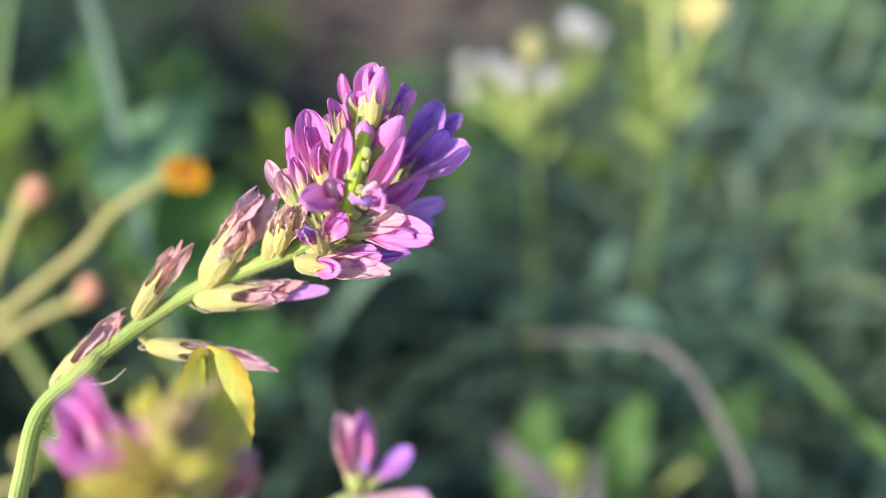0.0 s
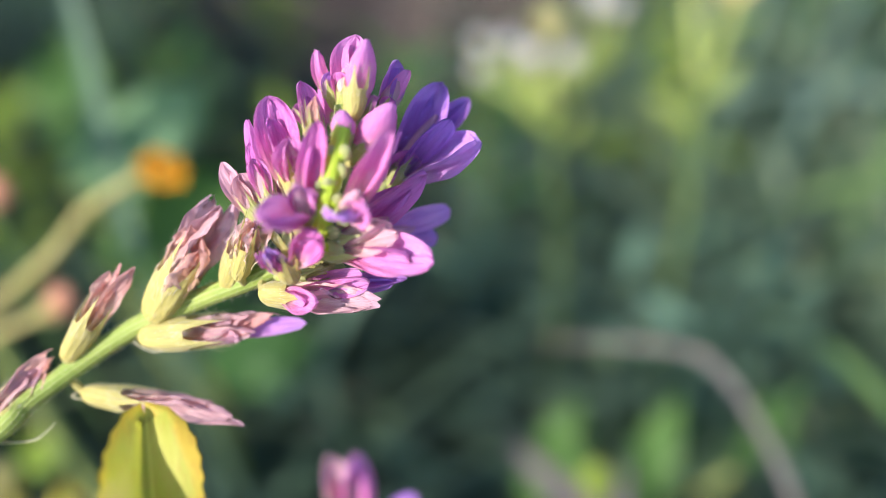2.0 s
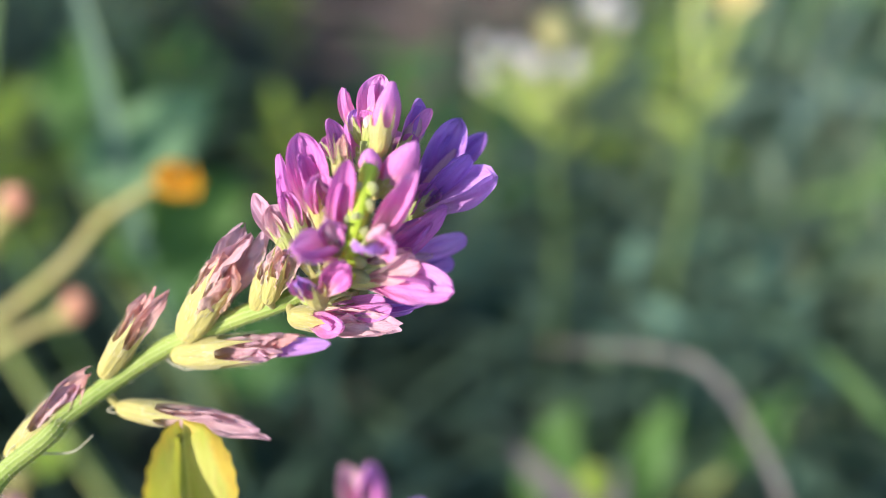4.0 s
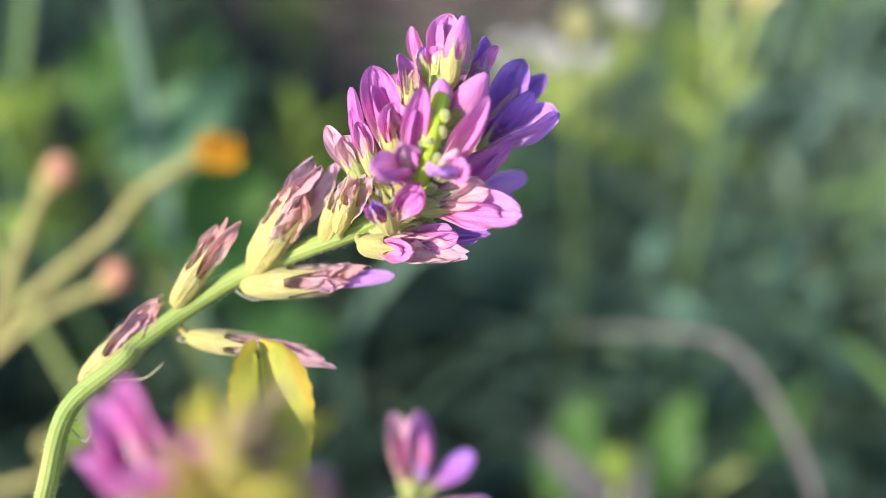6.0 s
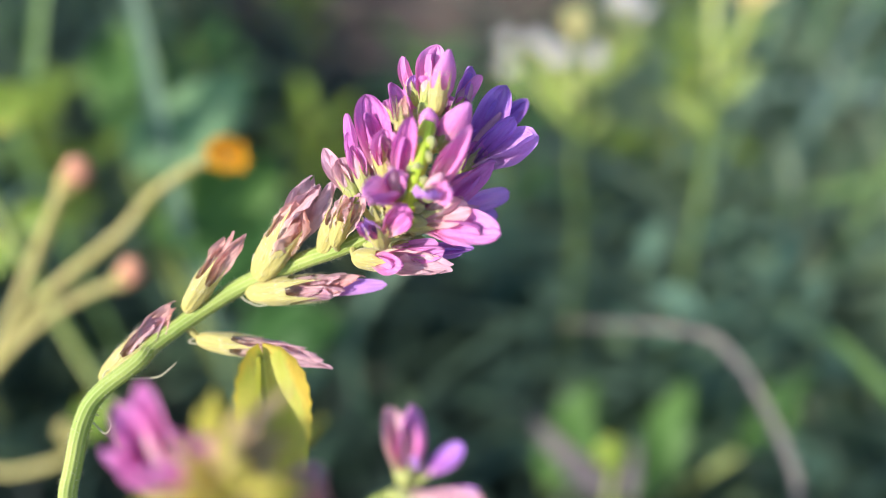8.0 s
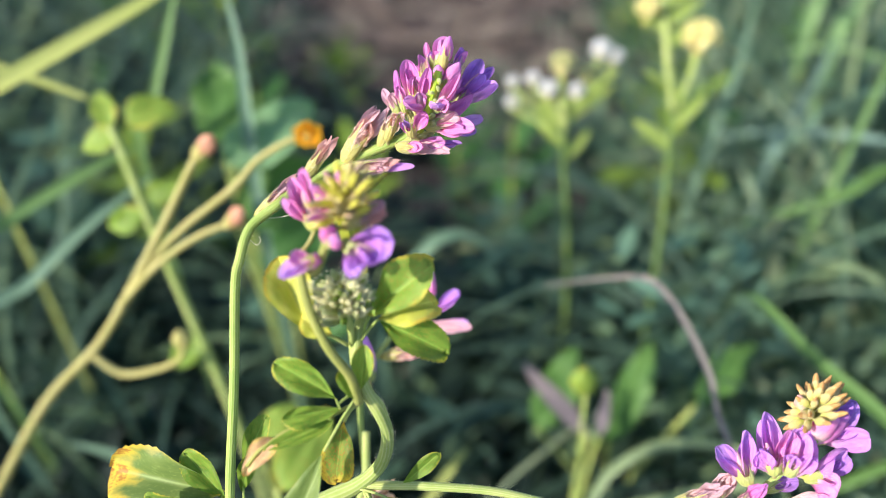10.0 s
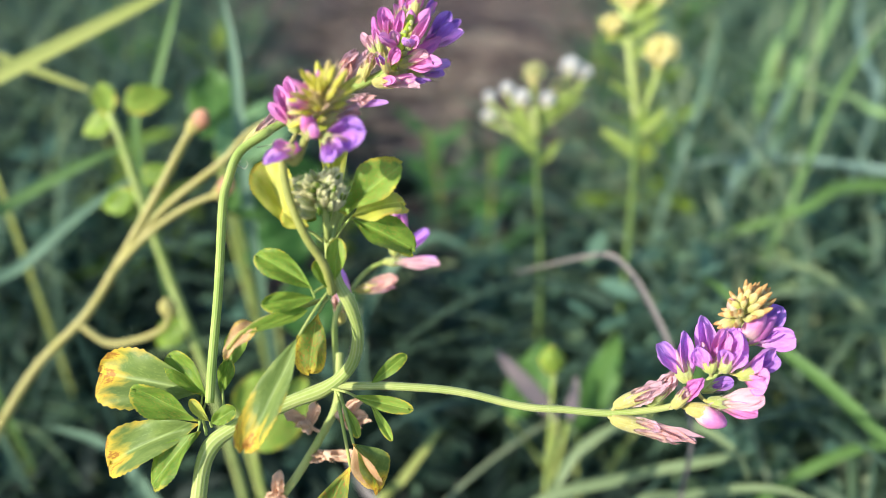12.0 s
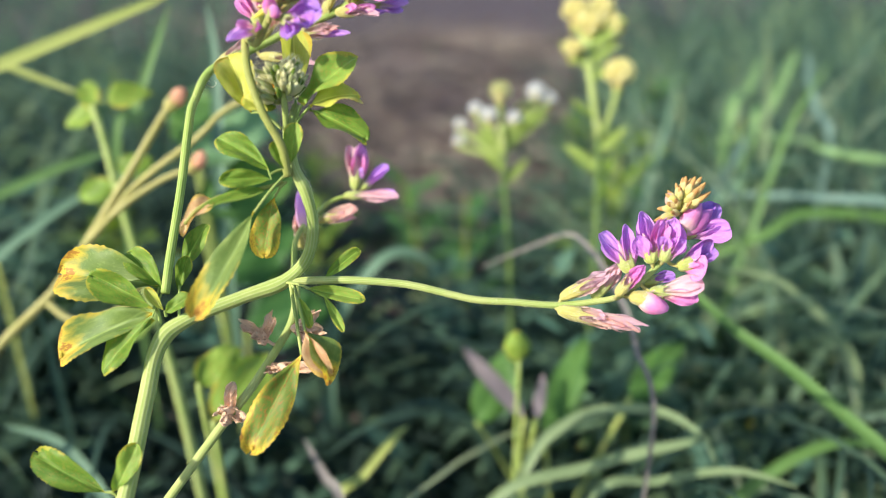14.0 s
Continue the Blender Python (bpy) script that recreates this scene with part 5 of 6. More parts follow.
for n_herb in range(1100):
    y = rng.uniform(0.24, 0.66)
    x = rng.uniform(-0.75, 0.75) * (0.16 + 0.75 * y)
    clump = noise.noise(Vector((x * 13, y * 13, 8)))
    if clump < 0.0 or (y < 0.30 and x < 0.0) or open_ground(x, y):
        continue
    top = rng.uniform(0.05, 0.14) * (0.75 if -0.05 < x < 0.09 else 1.0) * (0.45 if y > 0.36 and -0.12 < x < 0.22 else 1.0)
    g = Vector((x, y, ground_height(x, y)))
    lean = Vector((rng.gauss(0, 0.012), rng.gauss(0, 0.012), top))
    # clumps painted as sunlit, mostly on the right; the rest as shaded
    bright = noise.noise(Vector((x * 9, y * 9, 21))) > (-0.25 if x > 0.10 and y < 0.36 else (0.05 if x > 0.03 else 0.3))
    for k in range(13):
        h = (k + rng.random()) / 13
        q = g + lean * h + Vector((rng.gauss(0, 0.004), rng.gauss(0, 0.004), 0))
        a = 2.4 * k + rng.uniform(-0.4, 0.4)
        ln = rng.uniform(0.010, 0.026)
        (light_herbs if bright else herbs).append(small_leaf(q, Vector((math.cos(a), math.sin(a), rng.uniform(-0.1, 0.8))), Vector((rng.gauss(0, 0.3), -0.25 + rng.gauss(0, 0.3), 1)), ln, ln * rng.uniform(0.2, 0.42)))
gather(herbs, "low_herbs", LOW_SHADE_TINT, "low leafy green herbs covering the soil, coloured as shaded", "herbs")
gather(light_herbs, "light_herbs", LOW_SUN_TINT, "paler green herbs in the meadow, coloured as sunlit", "herbs")

litter = []
for _ in range(1900):
    y = 0.3 + 2.4 * rng.random()
    x = rng.uniform(-0.5, 0.5) * (0.2 + 0.9 * y)
    a = rng.uniform(0, 6.28)
    ln = rng.uniform(0.02, 0.13)
    c = Vector((x, y, ground_height(x, y) + rng.uniform(0.003, 0.012)))
    d = Vector((math.cos(a) * ln, math.sin(a) * ln, rng.uniform(-0.1, 0.25) * ln))
    litter.append(tube([c, c + d * 0.5 + Vector((0, 0, 0.002)), c + d], 0.0008, 0.0004, 4, 2))
for _ in range(900):
    y = 0.62 + 1.6 * rng.random()
    x = rng.uniform(-0.32, 0.32) * y
    a = rng.uniform(0, 6.28)
    ln = rng.uniform(0.06, 0.26)
    c = Vector((x, y, ground_height(x, y) + rng.uniform(0.004, 0.03)))
    d = Vector((math.cos(a) * ln, math.sin(a) * ln, rng.uniform(-0.05, 0.15) * ln))
    litter.append(tube([c, c + d * 0.5 + Vector((rng.gauss(0, 0.01), rng.gauss(0, 0.01), 0.004)), c + d], 0.0016, 0.0009, 5, 3))
gather(litter, "straw_litter", STRAW, "dry straw and twigs on the bare soil", "litter")


# dry branching stalk with coral seed tips and one orange flower
dry = thing("dry_stalk_plant", (-0.241, 0.1205, 0.0), "dry yellowish branching weed with coral tips and an orange flower", "plant")
trunk = [(-0.2410, 0.1205, -0.004), (-0.2147, 0.1317, 0.0357), (-0.1801, 0.1460, 0.0857), (-0.1455, 0.1603, 0.1357), (-0.1189, 0.1655, 0.1627), (-0.0978, 0.1730, 0.1929), (-0.0786, 0.1829, 0.2231), (-0.0752, 0.1835, 0.2276)]
v, f = tube(trunk, 0.0020, 0.0012, 14, 8, 0.05)
part("stem", mesh_of("stem", v, f, [STEM_DRY], sides=14), dry)


def coral_tip(owner, at, to, size):
    """A coral seed head in a small ragged cup."""
    at, to = Vector(at), Vector(to)
    b = part("seed_head", shared("bud", SEED, rng.randrange(3)), owner, aim(at, to, TOWARD, size))
    part("cup", shared("calyx", CALYX, rng.randrange(3)), b, aim(at - (to - at) * 0.35, at + (to - at) * 0.5, TOWARD, size * 0.95))
    return b


coral_tip(dry, trunk[-1], (-0.0700, 0.1846, 0.2330), 0.0055)
for pts, tipd, size in (([(-0.1060, 0.1702, 0.1815), (-0.0872, 0.1760, 0.2006), (-0.0661, 0.1796, 0.2165), (-0.0578, 0.1827, 0.2246), (-0.0487, 0.1847, 0.2298), (-0.0415, 0.1868, 0.2322)], None, 0),
                        ([(-0.1100, 0.1687, 0.1757), (-0.0950, 0.1708, 0.1910), (-0.0800, 0.1729, 0.2015), (-0.0671, 0.1740, 0.2072)], (-0.0620, 0.1745, 0.2125), 0.0055),
                        ([(-0.1230, 0.1646, 0.1570), (-0.1130, 0.1610, 0.1515), (-0.1006, 0.1596, 0.1544), (-0.0904, 0.1594, 0.1599), (-0.0877, 0.1611, 0.1662)], None, 0)):
    v, f = tube(pts, 0.0013, 0.0010, 10, 6)
    part("branch", mesh_of("branch", v, f, [STEM_DRY], sides=10), dry)
    if tipd:
        coral_tip(dry, pts[-1], tipd, size)
part("withered_bud", shared("bud", STEM_DRY, 1), dry, aim((-0.0885, 0.1605, 0.1640), (-0.0881, 0.1628, 0.1710), TOWARD, 0.0058), "tan dry bud at the end of a hooked branch")
O = Vector((-0.0404, 0.1872, 0.2325))
v, f = tube([O - Vector((0.004, 0, 0.0012)), O - Vector((0.001, 0, 0.0006)), O], 0.0022, 0.0032, 12, 4)
oh = part("orange_flower", mesh_of("flower_cup", v, f, [CALYX]), dry, None, "bright orange flower head")
for k in range(34):
    a = 2.4 * k
    rr = 0.00078 * math.sqrt(k)
    d = Vector((math.cos(a) * rr, -0.002, math.sin(a) * rr))
    part("petal", shared("wing", ORANGE, k % 4), oh, aim(O + d * 0.4, O + d * 1.0 + Vector((d.x * 0.2, -0.0012, d.z * 0.2 + 0.0010)), TOWARD, 0.0025))

# green stalk that crosses behind it
cross = thing("green_stalk", (-0.075, 0.17, 0.0), "upright yellow-green weed stalk with a few leaves", "plant")
cpath = [(-0.0740, 0.1690, -0.004), (-0.0780, 0.1720, 0.060), (-0.0867, 0.1812, 0.1151), (-0.0974, 0.1928, 0.1504), (-0.1068, 0.2031, 0.1837), (-0.1138, 0.2126, 0.2068), (-0.1194, 0.2201, 0.2180)]
v, f = tube(cpath, 0.0020, 0.0014, 14, 8, 0.05)
part("stem", mesh_of("stem", v, f, [STEM_WEED], sides=14), cross)
for b, t, w, m in (((-0.1136, 0.2209, 0.2194), (-0.0979, 0.2276, 0.2247), 10, LEAF_LIME), ((-0.1172, 0.2186, 0.2157), (-0.1312, 0.2164, 0.2120), 8, LEAF_LIME), ((-0.1187, 0.2201, 0.2180), (-0.1270, 0.2324, 0.2272), 7, LEAF_LIME),
                   ((-0.1087, 0.2086, 0.1956), (-0.0947, 0.2081, 0.2008), 7, LEAF), ((-0.1100, 0.2060, 0.1900), (-0.1250, 0.2040, 0.1850), 8, LEAF), ((-0.0940, 0.1890, 0.1400), (-0.1080, 0.1850, 0.1300), 9, LEAF)):
    part("leaf", leaflet_mesh("leaf", m, 0.3, 0.3, 0.8, rng.randrange(99)), cross, aim(b, t, TOWARD, w * 1.2 / 1000))


def long_blade(name, pts, width, mat, label):
    """A single broad grass blade that arches along a path from the soil."""
    first = Vector(pts[0])
    p = smooth_path([(first.x * 1.02, first.y + 0.01, -0.004)] + pts, 10)
    verts, faces = [], []
    n_ = len(p)
    for i, q in enumerate(p):
        d = (p[min(i + 1, n_ - 1)] - p[max(i - 1, 0)]).normalized()
        s = d.cross(TOWARD).normalized()
        up = s.cross(d).normalized()
        f_ = i / (n_ - 1)
        w = width * 0.5 * (1 - f_ ** 5) * (0.5 + 0.5 * min(1, f_ * 3)) + 0.0002
        verts += [q - s * w, q - s * w * 0.5 - up * w * 0.25, q - up * w * 0.4, q + s * w * 0.5 - up * w * 0.25, q + s * w]
    for i in range(n_ - 1):
        for k in range(4):
            a = 5 * i + k
            faces.append((a, a + 1, a + 6, a + 5))
    ob = new(name, mesh_of(name, verts, faces, [mat]))
    return tagged(ob, label, "grass", "long grass blades")


BL_LIME = plain("blade_lime", (0.34, 0.40, 0.09), (0.46, 0.48, 0.14), 60, 0.5, 0.35)
BL_GREEN = plain("blade_green", (0.12, 0.22, 0.06), (0.18, 0.29, 0.09), 60, 0.5, 0.3)
BL_BLUE = plain("blade_blue_green", (0.13, 0.22, 0.13), (0.18, 0.28, 0.17), 60, 0.5, 0.3)
BL_PALE = plain("blade_pale", (0.19, 0.26, 0.11), (0.27, 0.34, 0.16), 60, 0.5, 0.35)
BL_FRESH = plain("blade_fresh", (0.10, 0.20, 0.045), (0.16, 0.27, 0.07), 60, 0.5, 0.4)
BL_GREY = plain("blade_grey_green", (0.16, 0.26, 0.19), (0.24, 0.34, 0.26), 60, 0.45, 0.35)
BL_BRIGHT = plain("blade_bright", (0.24, 0.40, 0.13), (0.34, 0.50, 0.20), 60, 0.45, 0.45)
BL_STRAW = plain("blade_straw", (0.17, 0.15, 0.13), (0.22, 0.20, 0.17), 60, 0.7, 0.15)

for pts, w, m, lab in (
    ([(-0.1980, 0.2050, 0.2120), (-0.1802, 0.2126, 0.2225), (-0.1583, 0.2245, 0.2322), (-0.1291, 0.2381, 0.2447), (-0.1053, 0.2501, 0.2548), (-0.0938, 0.2594, 0.2601)], 0.0062, BL_LIME, "broad sunlit pale green grass blade"),
    ([(-0.1900, 0.2470, 0.2400), (-0.1804, 0.2454, 0.2358), (-0.1587, 0.2450, 0.2269), (-0.1222, 0.2388, 0.2153)], 0.0034, BL_LIME, "pale green grass blade arching over"),
    ([(-0.0720, 0.2250, 0.1500), (-0.0741, 0.2319, 0.1831), (-0.0757, 0.2417, 0.2069), (-0.0775, 0.2536, 0.2338), (-0.0828, 0.2676, 0.2548)], 0.0046, BL_BLUE, "upright blue-green grass blade"),
    ([(-0.1300, 0.2600, 0.1800), (-0.1210, 0.2700, 0.2080), (-0.1130, 0.2820, 0.2330), (-0.1080, 0.2950, 0.2520)], 0.0036, BL_GREEN, "narrow green meadow grass blade"),
    ([(-0.1900, 0.1900, 0.1330), (-0.1640, 0.2080, 0.1560), (-0.1420, 0.2250, 0.1720), (-0.1180, 0.2440, 0.1840)], 0.0046, BL_BLUE, "broad blue-green grass blade"),
    ([(-0.1960, 0.2050, 0.1600), (-0.1720, 0.2240, 0.1750), (-0.1480, 0.2420, 0.1850), (-0.1250, 0.2600, 0.1900)], 0.0052, BL_GREEN, "narrow blue-green grass blade"),
    ([(0.1950, 0.1080, 0.1110), (0.1845, 0.1164, 0.1205), (0.1684, 0.1347, 0.1309), (0.1528, 0.1526, 0.1405), (0.1380, 0.1688, 0.1473), (0.1229, 0.1870, 0.1576), (0.1136, 0.1890, 0.1630)], 0.0046, BL_FRESH, "long green grass blade leaning across"),
    ([(0.0960, 0.1250, 0.1280), (0.0900, 0.1380, 0.1560), (0.0872, 0.1450, 0.1665), (0.0800, 0.1575, 0.1785), (0.0740, 0.1660, 0.1842), (0.0690, 0.1715, 0.1846), (0.0600, 0.1820, 0.1760), (0.0408, 0.1996, 0.1580)], 0.0018, BL_STRAW, "bent dry greyish grass stalk"),
    ([(0.0500, 0.1380, 0.0800), (0.0566, 0.1441, 0.0986), (0.0653, 0.1500, 0.1094), (0.0829, 0.1540, 0.1177), (0.1055, 0.1496, 0.1217), (0.1200, 0.1407, 0.1175), (0.1255, 0.1352, 0.1084)], 0.0036, BL_PALE, "low arching pale grass blade"),
    ([(0.0412, 0.1367, 0.0847), (0.0818, 0.1401, 0.1036), (0.1104, 0.1390, 0.1139), (0.1264, 0.1399, 0.1166)], 0.0036, BL_PALE, "low pale grass blade"),
    ([(0.0785, 0.1294, 0.0949), (0.1041, 0.1327, 0.1026), (0.1296, 0.1299, 0.1097), (0.1502, 0.1227, 0.1088)], 0.0026, BL_PALE, "low sunlit grass blade"),
    ([(0.1700, 0.3500, 0.0800), (0.2000, 0.3560, 0.1300), (0.2300, 0.3640, 0.1560), (0.2650, 0.3700, 0.1600)], 0.0052, BL_BLUE, "bent blue-green grass blade"),
    ([(0.1380, 0.3300, 0.0700), (0.1520, 0.3480, 0.1300), (0.1680, 0.3700, 0.1800), (0.1800, 0.4000, 0.2150)], 0.0038, BL_BLUE, "tall blue-green grass blade"),
    ([(0.1900, 0.2900, 0.0900), (0.2060, 0.3050, 0.1500), (0.2240, 0.3240, 0.1950), (0.2500, 0.3450, 0.2250)], 0.0036, BL_GREEN, "tall green grass blade"),
    ([(0.2200, 0.3300, 0.0900), (0.2250, 0.3500, 0.1500), (0.2300, 0.3750, 0.2050), (0.2330, 0.4050, 0.2450)], 0.0030, BL_PALE, "tall sunlit grass blade"),
    ([(0.2250, 0.2100, 0.0900), (0.2060, 0.2200, 0.1230), (0.1830, 0.2280, 0.1400), (0.1560, 0.2340, 0.1440)], 0.0046, BL_PALE, "looping pale green grass blade"),
    ([(0.1300, 0.1500, 0.0500), (0.1550, 0.1560, 0.0820), (0.1820, 0.1600, 0.0980), (0.2050, 0.1600, 0.0980)], 0.0046, BL_FRESH, "low curved green grass blade"),
    ([(-0.0900, 0.1400, 0.0400), (-0.1140, 0.1600, 0.0700), (-0.1350, 0.1740, 0.0850), (-0.1600, 0.1800, 0.0900)], 0.0046, BL_BLUE, "low blue-green grass blade"),
    ([(-0.0300, 0.2500, 0.0900), (-0.0100, 0.2560, 0.1300), (0.0080, 0.2620, 0.1380), (0.0260, 0.2640, 0.1270)], 0.0050, BL_BLUE, "bent broad blue-green grass blade"),
    ([(-0.0162, 0.1423, 0.0794), (-0.0064, 0.1482, 0.0909), (0.0056, 0.1600, 0.1005), (0.0111, 0.1670, 0.1011)], 0.0030, BL_LIME, "short pale grass blade"),
    ([(-0.0126, 0.1322, 0.0868), (-0.0205, 0.1414, 0.0974), (-0.0287, 0.1510, 0.1062)], 0.0030, BL_STRAW, "short dry grass blade"),
    ([(0.1833, 0.3381, 0.1268), (0.2054, 0.3678, 0.1374), (0.2286, 0.3994, 0.1514), (0.2531, 0.4322, 0.1671)], 0.0060, BL_GREY, "broad grey-green grass blade leaning over"),
    ([(0.5200, 0.3000, 0.0500), (0.4000, 0.2900, 0.1300), (0.3000, 0.2950, 0.1540), (0.2499, 0.3073, 0.1550), (0.2320, 0.3373, 0.1460), (0.2054, 0.3663, 0.1350), (0.1809, 0.3916, 0.1183), (0.1637, 0.4139, 0.0968)], 0.0046, BL_GREY, "long grey-green grass blade lying across"),
    ([(0.2493, 0.4283, 0.1606), (0.2696, 0.4501, 0.1774), (0.2960, 0.4867, 0.1995), (0.3097, 0.5055, 0.2113)], 0.0080, BL_BRIGHT, "broad bright lime grass blade in the sun"),
    ([(0.2430, 0.4540, 0.1639), (0.2685, 0.4885, 0.1826), (0.2909, 0.5243, 0.2030)], 0.0070, BL_BRIGHT, "bright green grass blade in the sun"),
    ([(0.2810, 0.3800, 0.1594), (0.2814, 0.4065, 0.1833), (0.2835, 0.4298, 0.2021), (0.2910, 0.4517, 0.2188)], 0.0056, BL_GREY, "upright grey-green grass blade"),
    ([(0.4800, 0.3000, 0.0500), (0.3600, 0.3000, 0.1250), (0.2900, 0.3020, 0.1440), (0.2316, 0.3026, 0.1470), (0.2071, 0.2964, 0.1362), (0.1786, 0.3076, 0.1153), (0.1599, 0.3197, 0.0964)], 0.0056, BL_FRESH, "low green grass blade bent sideways"),
    ([(0.5200, 0.3400, 0.0500), (0.4000, 0.3350, 0.1400), (0.3300, 0.3450, 0.1620), (0.2741, 0.3611, 0.1667), (0.2651, 0.3857, 0.1682), (0.2493, 0.4283, 0.1606), (0.2233, 0.4544, 0.1450)], 0.0050, BL_BRIGHT, "bright green grass blade bent over"),
):
    long_blade("grass_blade", pts, w * 1.1, m, lab)


LEAF_FRESH = leaf_material("leaf_fresh", (0.20, 0.36, 0.16), (0.28, 0.44, 0.20))
LEAF_WEEDY = leaf_material("leaf_weed_lime", (0.30, 0.40, 0.08), (0.40, 0.48, 0.12))
LEAF_WEED = leaf_material("leaf_mid_green", (0.08, 0.18, 0.035), (0.13, 0.25, 0.05))


# broad-leaved weeds
def broad_weed(name, root, leaves, label):
    ob = thing(name, root, label, "plant")
    for b, t, w, m, droop in leaves:
        v, f = tube([root, (Vector(root) + Vector(b)) / 2 + Vector((0, 0.004, 0.0)), b], 0.0014, 0.0010, 7, 6)
        lf = part("leaf", mesh_of("leaf_stalk", v, f, [STEM]), ob)
        part("leaf_blade", leaflet_mesh("leaf_blade", m, 0.15, droop, 0.8, rng.randrange(99), wavy=0.06), lf, aim(b, t, TOWARD, w * 1.45 / 1000))
    return ob


broad_weed("broad_leaved_weed", (-0.075, 0.245, 0.0), [
    ((-0.0849, 0.2335, 0.1946), (-0.0517, 0.2602, 0.2096), 15, LEAF_FRESH, 0.2), ((-0.0834, 0.2263, 0.1714), (-0.0435, 0.2505, 0.1834), 18, LEAF_WEED, 0.15),
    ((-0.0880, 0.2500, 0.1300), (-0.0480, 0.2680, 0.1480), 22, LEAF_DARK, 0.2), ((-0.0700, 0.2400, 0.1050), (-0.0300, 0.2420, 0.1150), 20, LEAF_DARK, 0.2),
    ((-0.0900, 0.2550, 0.1900), (-0.1000, 0.2900, 0.2150), 16, LEAF_WEED, 0.2)], "weed with broad dark green oval leaves")
broad_weed("broad_leaved_weed", (0.085, 0.20, 0.0), [
    ((0.0692, 0.1750, 0.0929), (0.0896, 0.2035, 0.1236), 10, LEAF_WEED, 0.2), ((0.0409, 0.1857, 0.0892), (0.0589, 0.2070, 0.1174), 12, LEAF_WEED, 0.2), ((0.1090, 0.1890, 0.1001), (0.1379, 0.2089, 0.1168), 10, LEAF_WEED, 0.2)],
    "weed with fresh green lance-shaped leaves")
broad_weed("dry_leaf_weed", (0.06, 0.175, 0.0), [((0.0591, 0.1717, 0.1024), (0.0330, 0.1873, 0.1270), 5, LEAF_LILAC, 0.2), ((0.0639, 0.1710, 0.1016), (0.0678, 0.1826, 0.1164), 3.5, LEAF_LILAC, 0.2)], "withered greyish violet leaves among the herbs")
broad_weed("lime_leaf_weed", (-0.055, 0.135, 0.0), [((-0.0538, 0.1246, 0.1340), (-0.0383, 0.1476, 0.1476), 11, LEAF_LIME, 0.2), ((-0.0611, 0.1355, 0.1412), (-0.0496, 0.1488, 0.1494), 8, LEAF_LIME, 0.2)], "low weed with bright lime green leaves in the sun")
yd = thing("small_bud_plant", (0.055, 0.165, 0.0), "single small yellow-green bud on a thin stalk", "plant")
v, f = tube([(0.055, 0.165, -0.003), (0.056, 0.163, 0.06), (0.0540, 0.1650, 0.1340)], 0.0009, 0.0008, 7, 6)
part("stem", mesh_of("stem", v, f, [STEM_WEED]), yd)
part("bud", shared("bud", LEAF_LIME, 1), yd, aim((0.0528, 0.1650, 0.1340), (0.0528, 0.1690, 0.1450), TOWARD, 0.009), "yellow-green bud")


# yellow crucifer and the pale cluster beside it
def blossom(owner, c, size, mat, petals=14):
    """A small rounded head of petals on a cup."""
    c = Vector(c)
    v, f = tube([c - Vector((0, 0, size * 0.7)), c - Vector((0, 0, size * 0.35)), c], size * 0.07, size * 0.28, 8, 4)
    eye = part("flower", mesh_of("flower_cup", v, f, [BUD]), owner)
    for k in range(petals):
        z = 1 - 1.35 * (k + 0.5) / petals
        a = 2.4 * k
        q = math.sqrt(max(0, 1 - z * z))
        d = Vector((math.cos(a) * q, math.sin(a) * q, z))
        part("petal", shared("wing", mat, k % 4), eye, aim(c, c + d * size * 0.5, TOWARD, size * 0.42, None, 40 * k))


def weed_leaves(owner, stem, places, mat):
    """Lance-shaped leaves up a stem: (height along it, direction in degrees, length, width)."""
    path = smooth_path(stem, 12)
    for h, turn, ln, wd in places:
        b = path[min(len(path) - 1, int(h * len(path)))]
        a = radians(turn)
        part("leaf", leaflet_mesh("leaf", mat, 0.35, 0.3, 0.8, rng.randrange(99)), owner, aim(b, b + Vector((math.cos(a) * ln, math.sin(a) * ln * 0.6, ln * 0.75)), TOWARD, wd * 0.62))


must = thing("yellow_flower_plant", (0.106, 0.255, 0.0), "tall weed with clusters of small yellow flowers", "plant")
mstem = [(0.1060, 0.2550, -0.004), (0.1050, 0.2560, 0.080), (0.1037, 0.2596, 0.1416), (0.1028, 0.2648, 0.1703), (0.1019, 0.2721, 0.1966), (0.0974, 0.2845, 0.2257), (0.0971, 0.2939, 0.2400)]
# lower stem carries its shade in the colour
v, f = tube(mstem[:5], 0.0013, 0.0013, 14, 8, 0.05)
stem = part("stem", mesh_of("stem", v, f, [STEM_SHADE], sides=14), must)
v, f = tube(mstem[4:], 0.0014, 0.0024, 14, 8, 0.05)
part("stem_top", mesh_of("stem_top", v, f, [STEM_WEED], sides=14), stem, None, "thick yellow-green upper stem")
for end, big in (((0.0981, 0.2979, 0.2467), 0.015), ((0.0882, 0.2865, 0.2363), 0.011), ((0.1094, 0.2991, 0.2457), 0.014), ((0.0920, 0.3071, 0.2520), 0.015), ((0.1112, 0.2816, 0.2257), 0.016),
                 ((0.1062, 0.3126, 0.2527), 0.015)):
    e = Vector(end)
    st = Vector((0.1040, 0.2717, 0.1982)) if big > 0.0155 else Vector((0.0974, 0.2845, 0.2257))
    v, f = tube([st, st.lerp(e, 0.55) + Vector((0.001, 0, -0.002)), e - Vector((0, 0, 0.005))], 0.0011, 0.0014, 8, 5)
    part("branch", mesh_of("branch", v, f, [STEM_WEED]), must)
    blossom(must, e, big, YELLOW, 22)
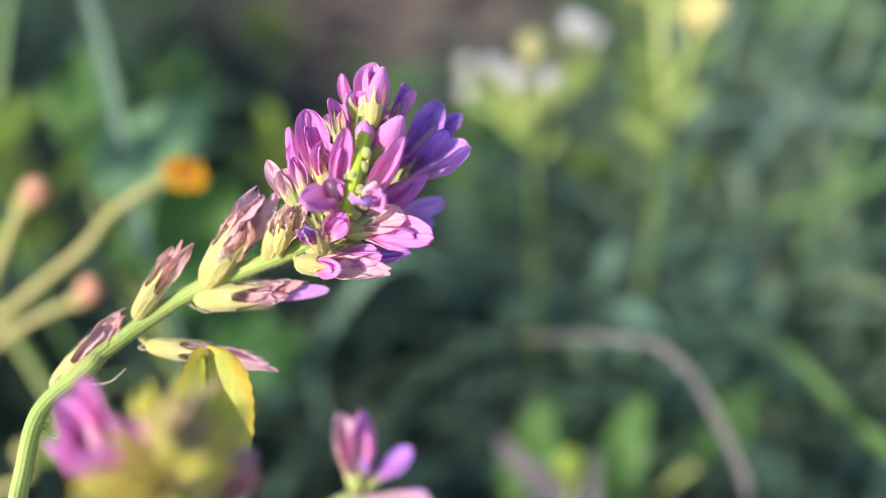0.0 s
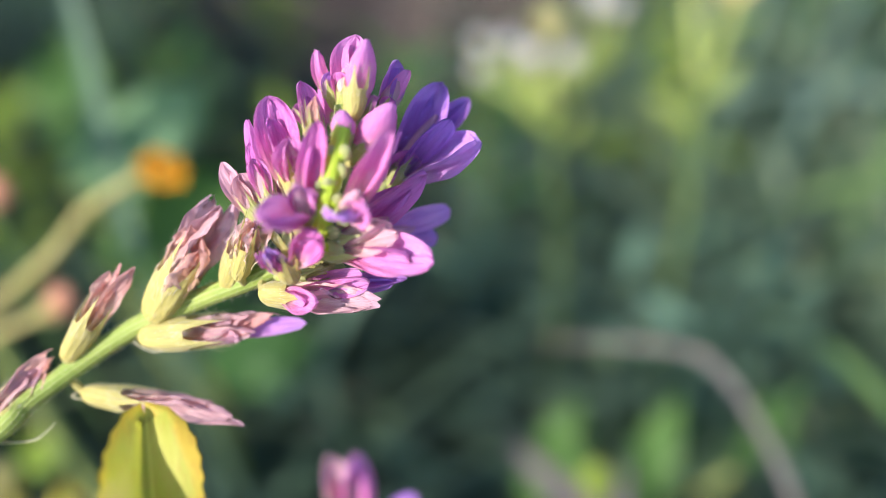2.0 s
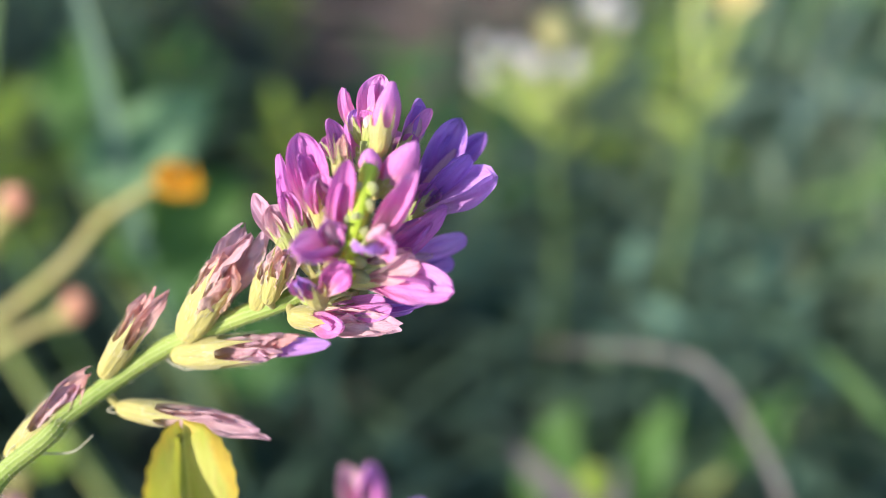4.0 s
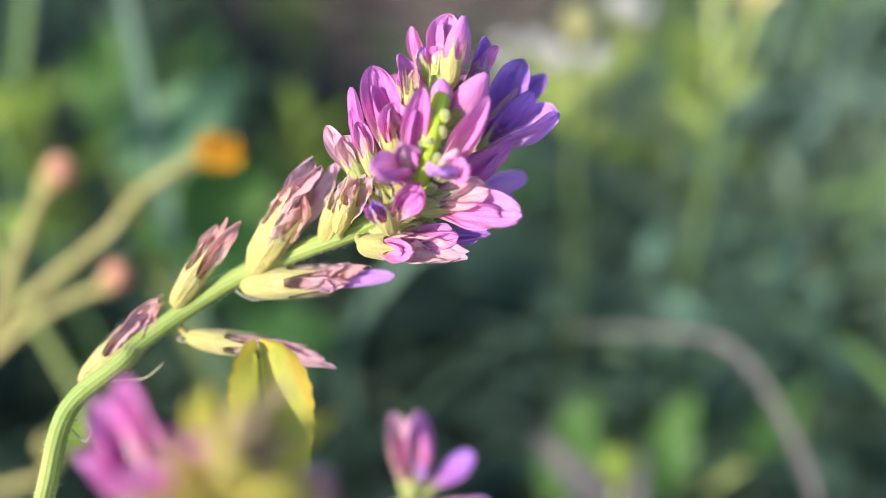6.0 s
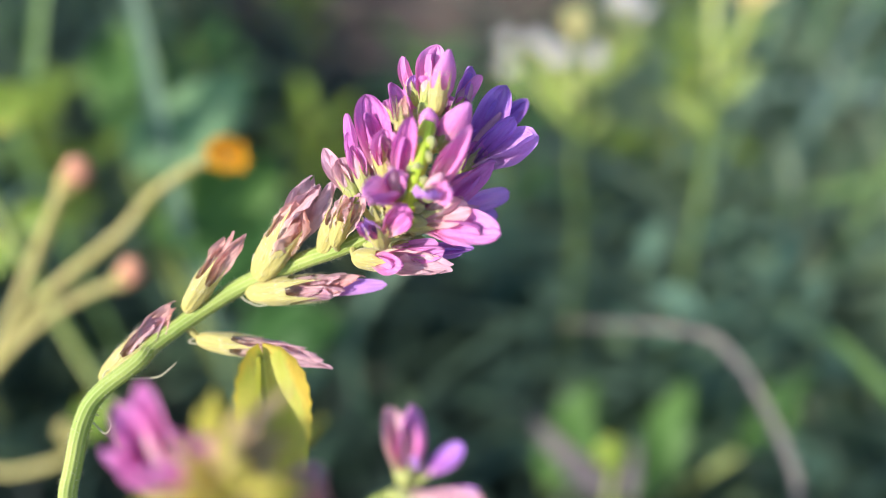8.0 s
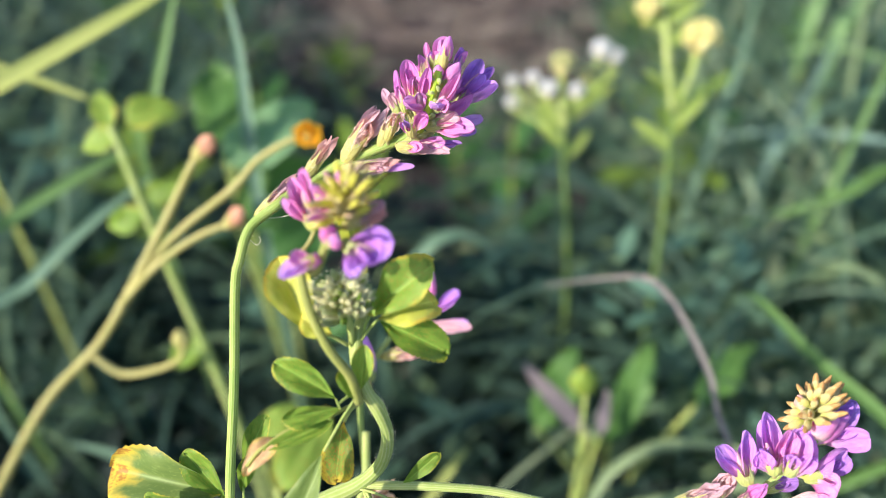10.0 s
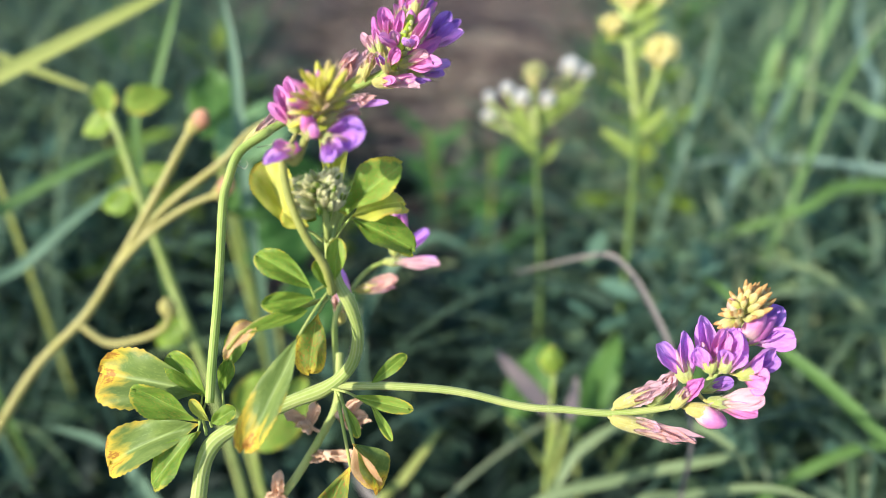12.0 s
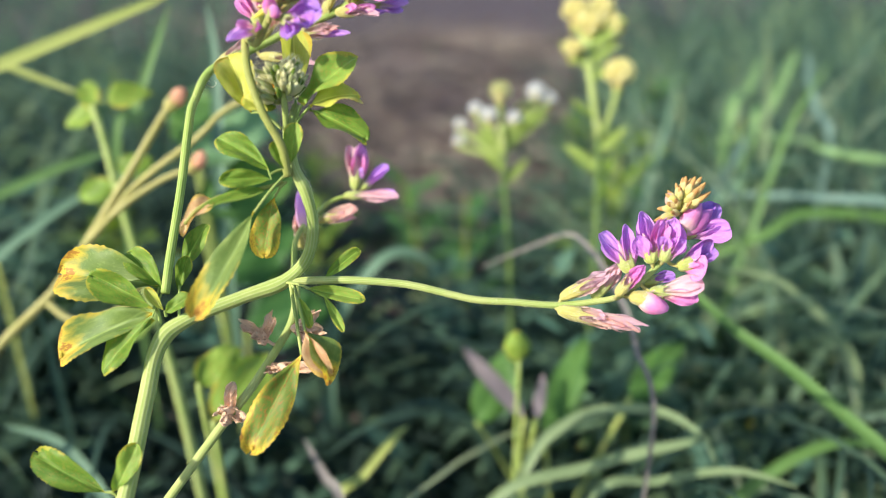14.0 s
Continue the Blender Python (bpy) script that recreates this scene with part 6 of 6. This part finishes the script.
weed_leaves(must, mstem, ((0.55, 160, 0.018, 0.010), (0.62, 30, 0.016, 0.008), (0.70, 190, 0.014, 0.007), (0.80, 30, 0.015, 0.006), (0.86, 10, 0.015, 0.006), (0.92, 5, 0.014, 0.005), (0.84, 170, 0.016, 0.008), (0.95, 20, 0.020, 0.010)), LEAF_WEEDY)

pale = thing("white_flower_plant", (0.066, 0.265, 0.0), "weed with clusters of small white and pale yellow flowers", "plant")
pstem = [(0.0660, 0.2650, -0.004), (0.0650, 0.2660, 0.080), (0.0614, 0.2695, 0.1354), (0.0581, 0.2737, 0.1622), (0.0563, 0.2757, 0.1855), (0.0549, 0.2751, 0.2002)]
# here too the lower stem is coloured as shaded
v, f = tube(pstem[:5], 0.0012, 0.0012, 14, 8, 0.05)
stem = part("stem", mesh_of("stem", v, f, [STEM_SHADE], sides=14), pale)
v, f = tube(pstem[4:], 0.0013, 0.0026, 14, 8, 0.05)
part("stem_top", mesh_of("stem_top", v, f, [STEM_WEED], sides=14), stem, None, "thick yellow-green upper stem")
PALE_Y = plain("petal_pale_yellow", (0.60, 0.60, 0.25), (0.70, 0.68, 0.34), 300)
for end, m, sz in (((0.0527, 0.2757, 0.2170), PALE_Y, 0.015), ((0.0478, 0.2760, 0.2053), WHITE, 0.012), ((0.0602, 0.2770, 0.2038), WHITE, 0.011), ((0.0743, 0.3021, 0.2122), WHITE, 0.014), ((0.0810, 0.3021, 0.2089), WHITE, 0.012),
                   ((0.0416, 0.2831, 0.2069), WHITE, 0.010), ((0.0670, 0.2873, 0.2061), PALE_Y, 0.012), ((0.0359, 0.3147, 0.1911), WHITE, 0.010), ((0.0353, 0.3080, 0.1836), WHITE, 0.010)):
    e = Vector(end)
    st = Vector((0.0563, 0.2757, 0.1855))
    v, f = tube([st, st.lerp(e, 0.5) - Vector((0, 0, 0.003)), e - Vector((0, 0, 0.003))], 0.0009, 0.0011, 8, 5)
    part("branch", mesh_of("branch", v, f, [STEM_WEED]), pale)
    blossom(pale, e, sz * 0.72, m, 18)
weed_leaves(pale, pstem, ((0.66, 40, 0.016, 0.007), (0.72, 150, 0.015, 0.007), (0.84, 10, 0.022, 0.006), (0.88, 25, 0.026, 0.006), (0.86, 165, 0.014, 0.005), (0.80, 175, 0.016, 0.009), (0.92, 15, 0.018, 0.009)), LEAF_WEEDY)


# leafy weed shoots standing among the herbs
def leafy_shoot(seed, mat, tall):
    r = random.Random(seed)
    ob = thing("leafy_weed", (0, 0, 0), "upright leafy green weed shoot among the herbs", "plant", "leafy weeds")
    top_at = Vector((r.uniform(-0.02, 0.02), r.uniform(-0.02, 0.02), tall))
    v, f = tube([(0, 0, -0.004), top_at * 0.5 + Vector((r.uniform(-0.008, 0.008), 0, 0)), top_at], 0.0016, 0.0008, 7, 6)
    part("stem", mesh_of("stem", v, f, [STEM_DULL]), ob)
    n_ = 11
    for k in range(n_):
        h = 0.18 + 0.8 * k / n_
        a = 2.4 * k + r.uniform(-0.3, 0.3)
        b = top_at * h
        ln = tall * (0.42 - 0.22 * h) + 0.008
        t = b + Vector((math.cos(a) * ln, math.sin(a) * ln, ln * r.uniform(0.1, 0.9)))
        part("leaf", leaflet_mesh("leaf", mat, 0.25, 0.3, 0.85, r.randrange(99), 5, 9), ob, aim(b, t, (0, 0, 1), ln * 0.34))
    return ob


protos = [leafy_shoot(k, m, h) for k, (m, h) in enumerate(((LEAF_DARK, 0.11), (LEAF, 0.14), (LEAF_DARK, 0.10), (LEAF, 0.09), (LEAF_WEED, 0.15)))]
places = [(0.02, 0.46), (0.21, 0.55), (0.19, 0.74), (0.26, 0.66), (0.30, 0.80), (-0.14, 0.50), (-0.20, 0.60),
          (-0.26, 0.52), (-0.10, 0.66), (-0.31, 0.70), (0.05, 0.40), (0.15, 0.40), (0.22, 0.44), (-0.06, 0.42), (0.28, 0.52), (0.34, 0.60), (-0.18, 0.40), (0.40, 0.78), (-0.36, 0.82)]
for k, (x, y) in enumerate(places):
    m = Matrix.Translation((x, y, ground_height(x, y))) @ pose(0, 0, 0, rng.uniform(-8, 8), rng.uniform(-8, 8), rng.uniform(0, 360))
    if k < len(protos):
        protos[k].matrix_basis = m
    else:
        copy_thing(protos[k % len(protos)], m)

# fresh green shoots on the sunlit side
fresh = leafy_shoot(21, LEAF_FRESH, 0.05)
tagged(fresh, "short fresh green weed shoot in the grass", "plant", "fresh weed shoots")
for k, q in enumerate(((0.0995, 0.2262, 0.0140), (0.1281, 0.2325, 0.0145), (0.1969, 0.2332, 0.0150), (0.2414, 0.2692, 0.0158))):
    m = Matrix.Translation((q[0], q[1], ground_height(q[0], q[1]))) @ pose(0, 0, 0, rng.uniform(-8, 8), rng.uniform(-8, 8), rng.uniform(0, 360))
    if k == 0:
        fresh.matrix_basis = m
    else:
        copy_thing(fresh, m)
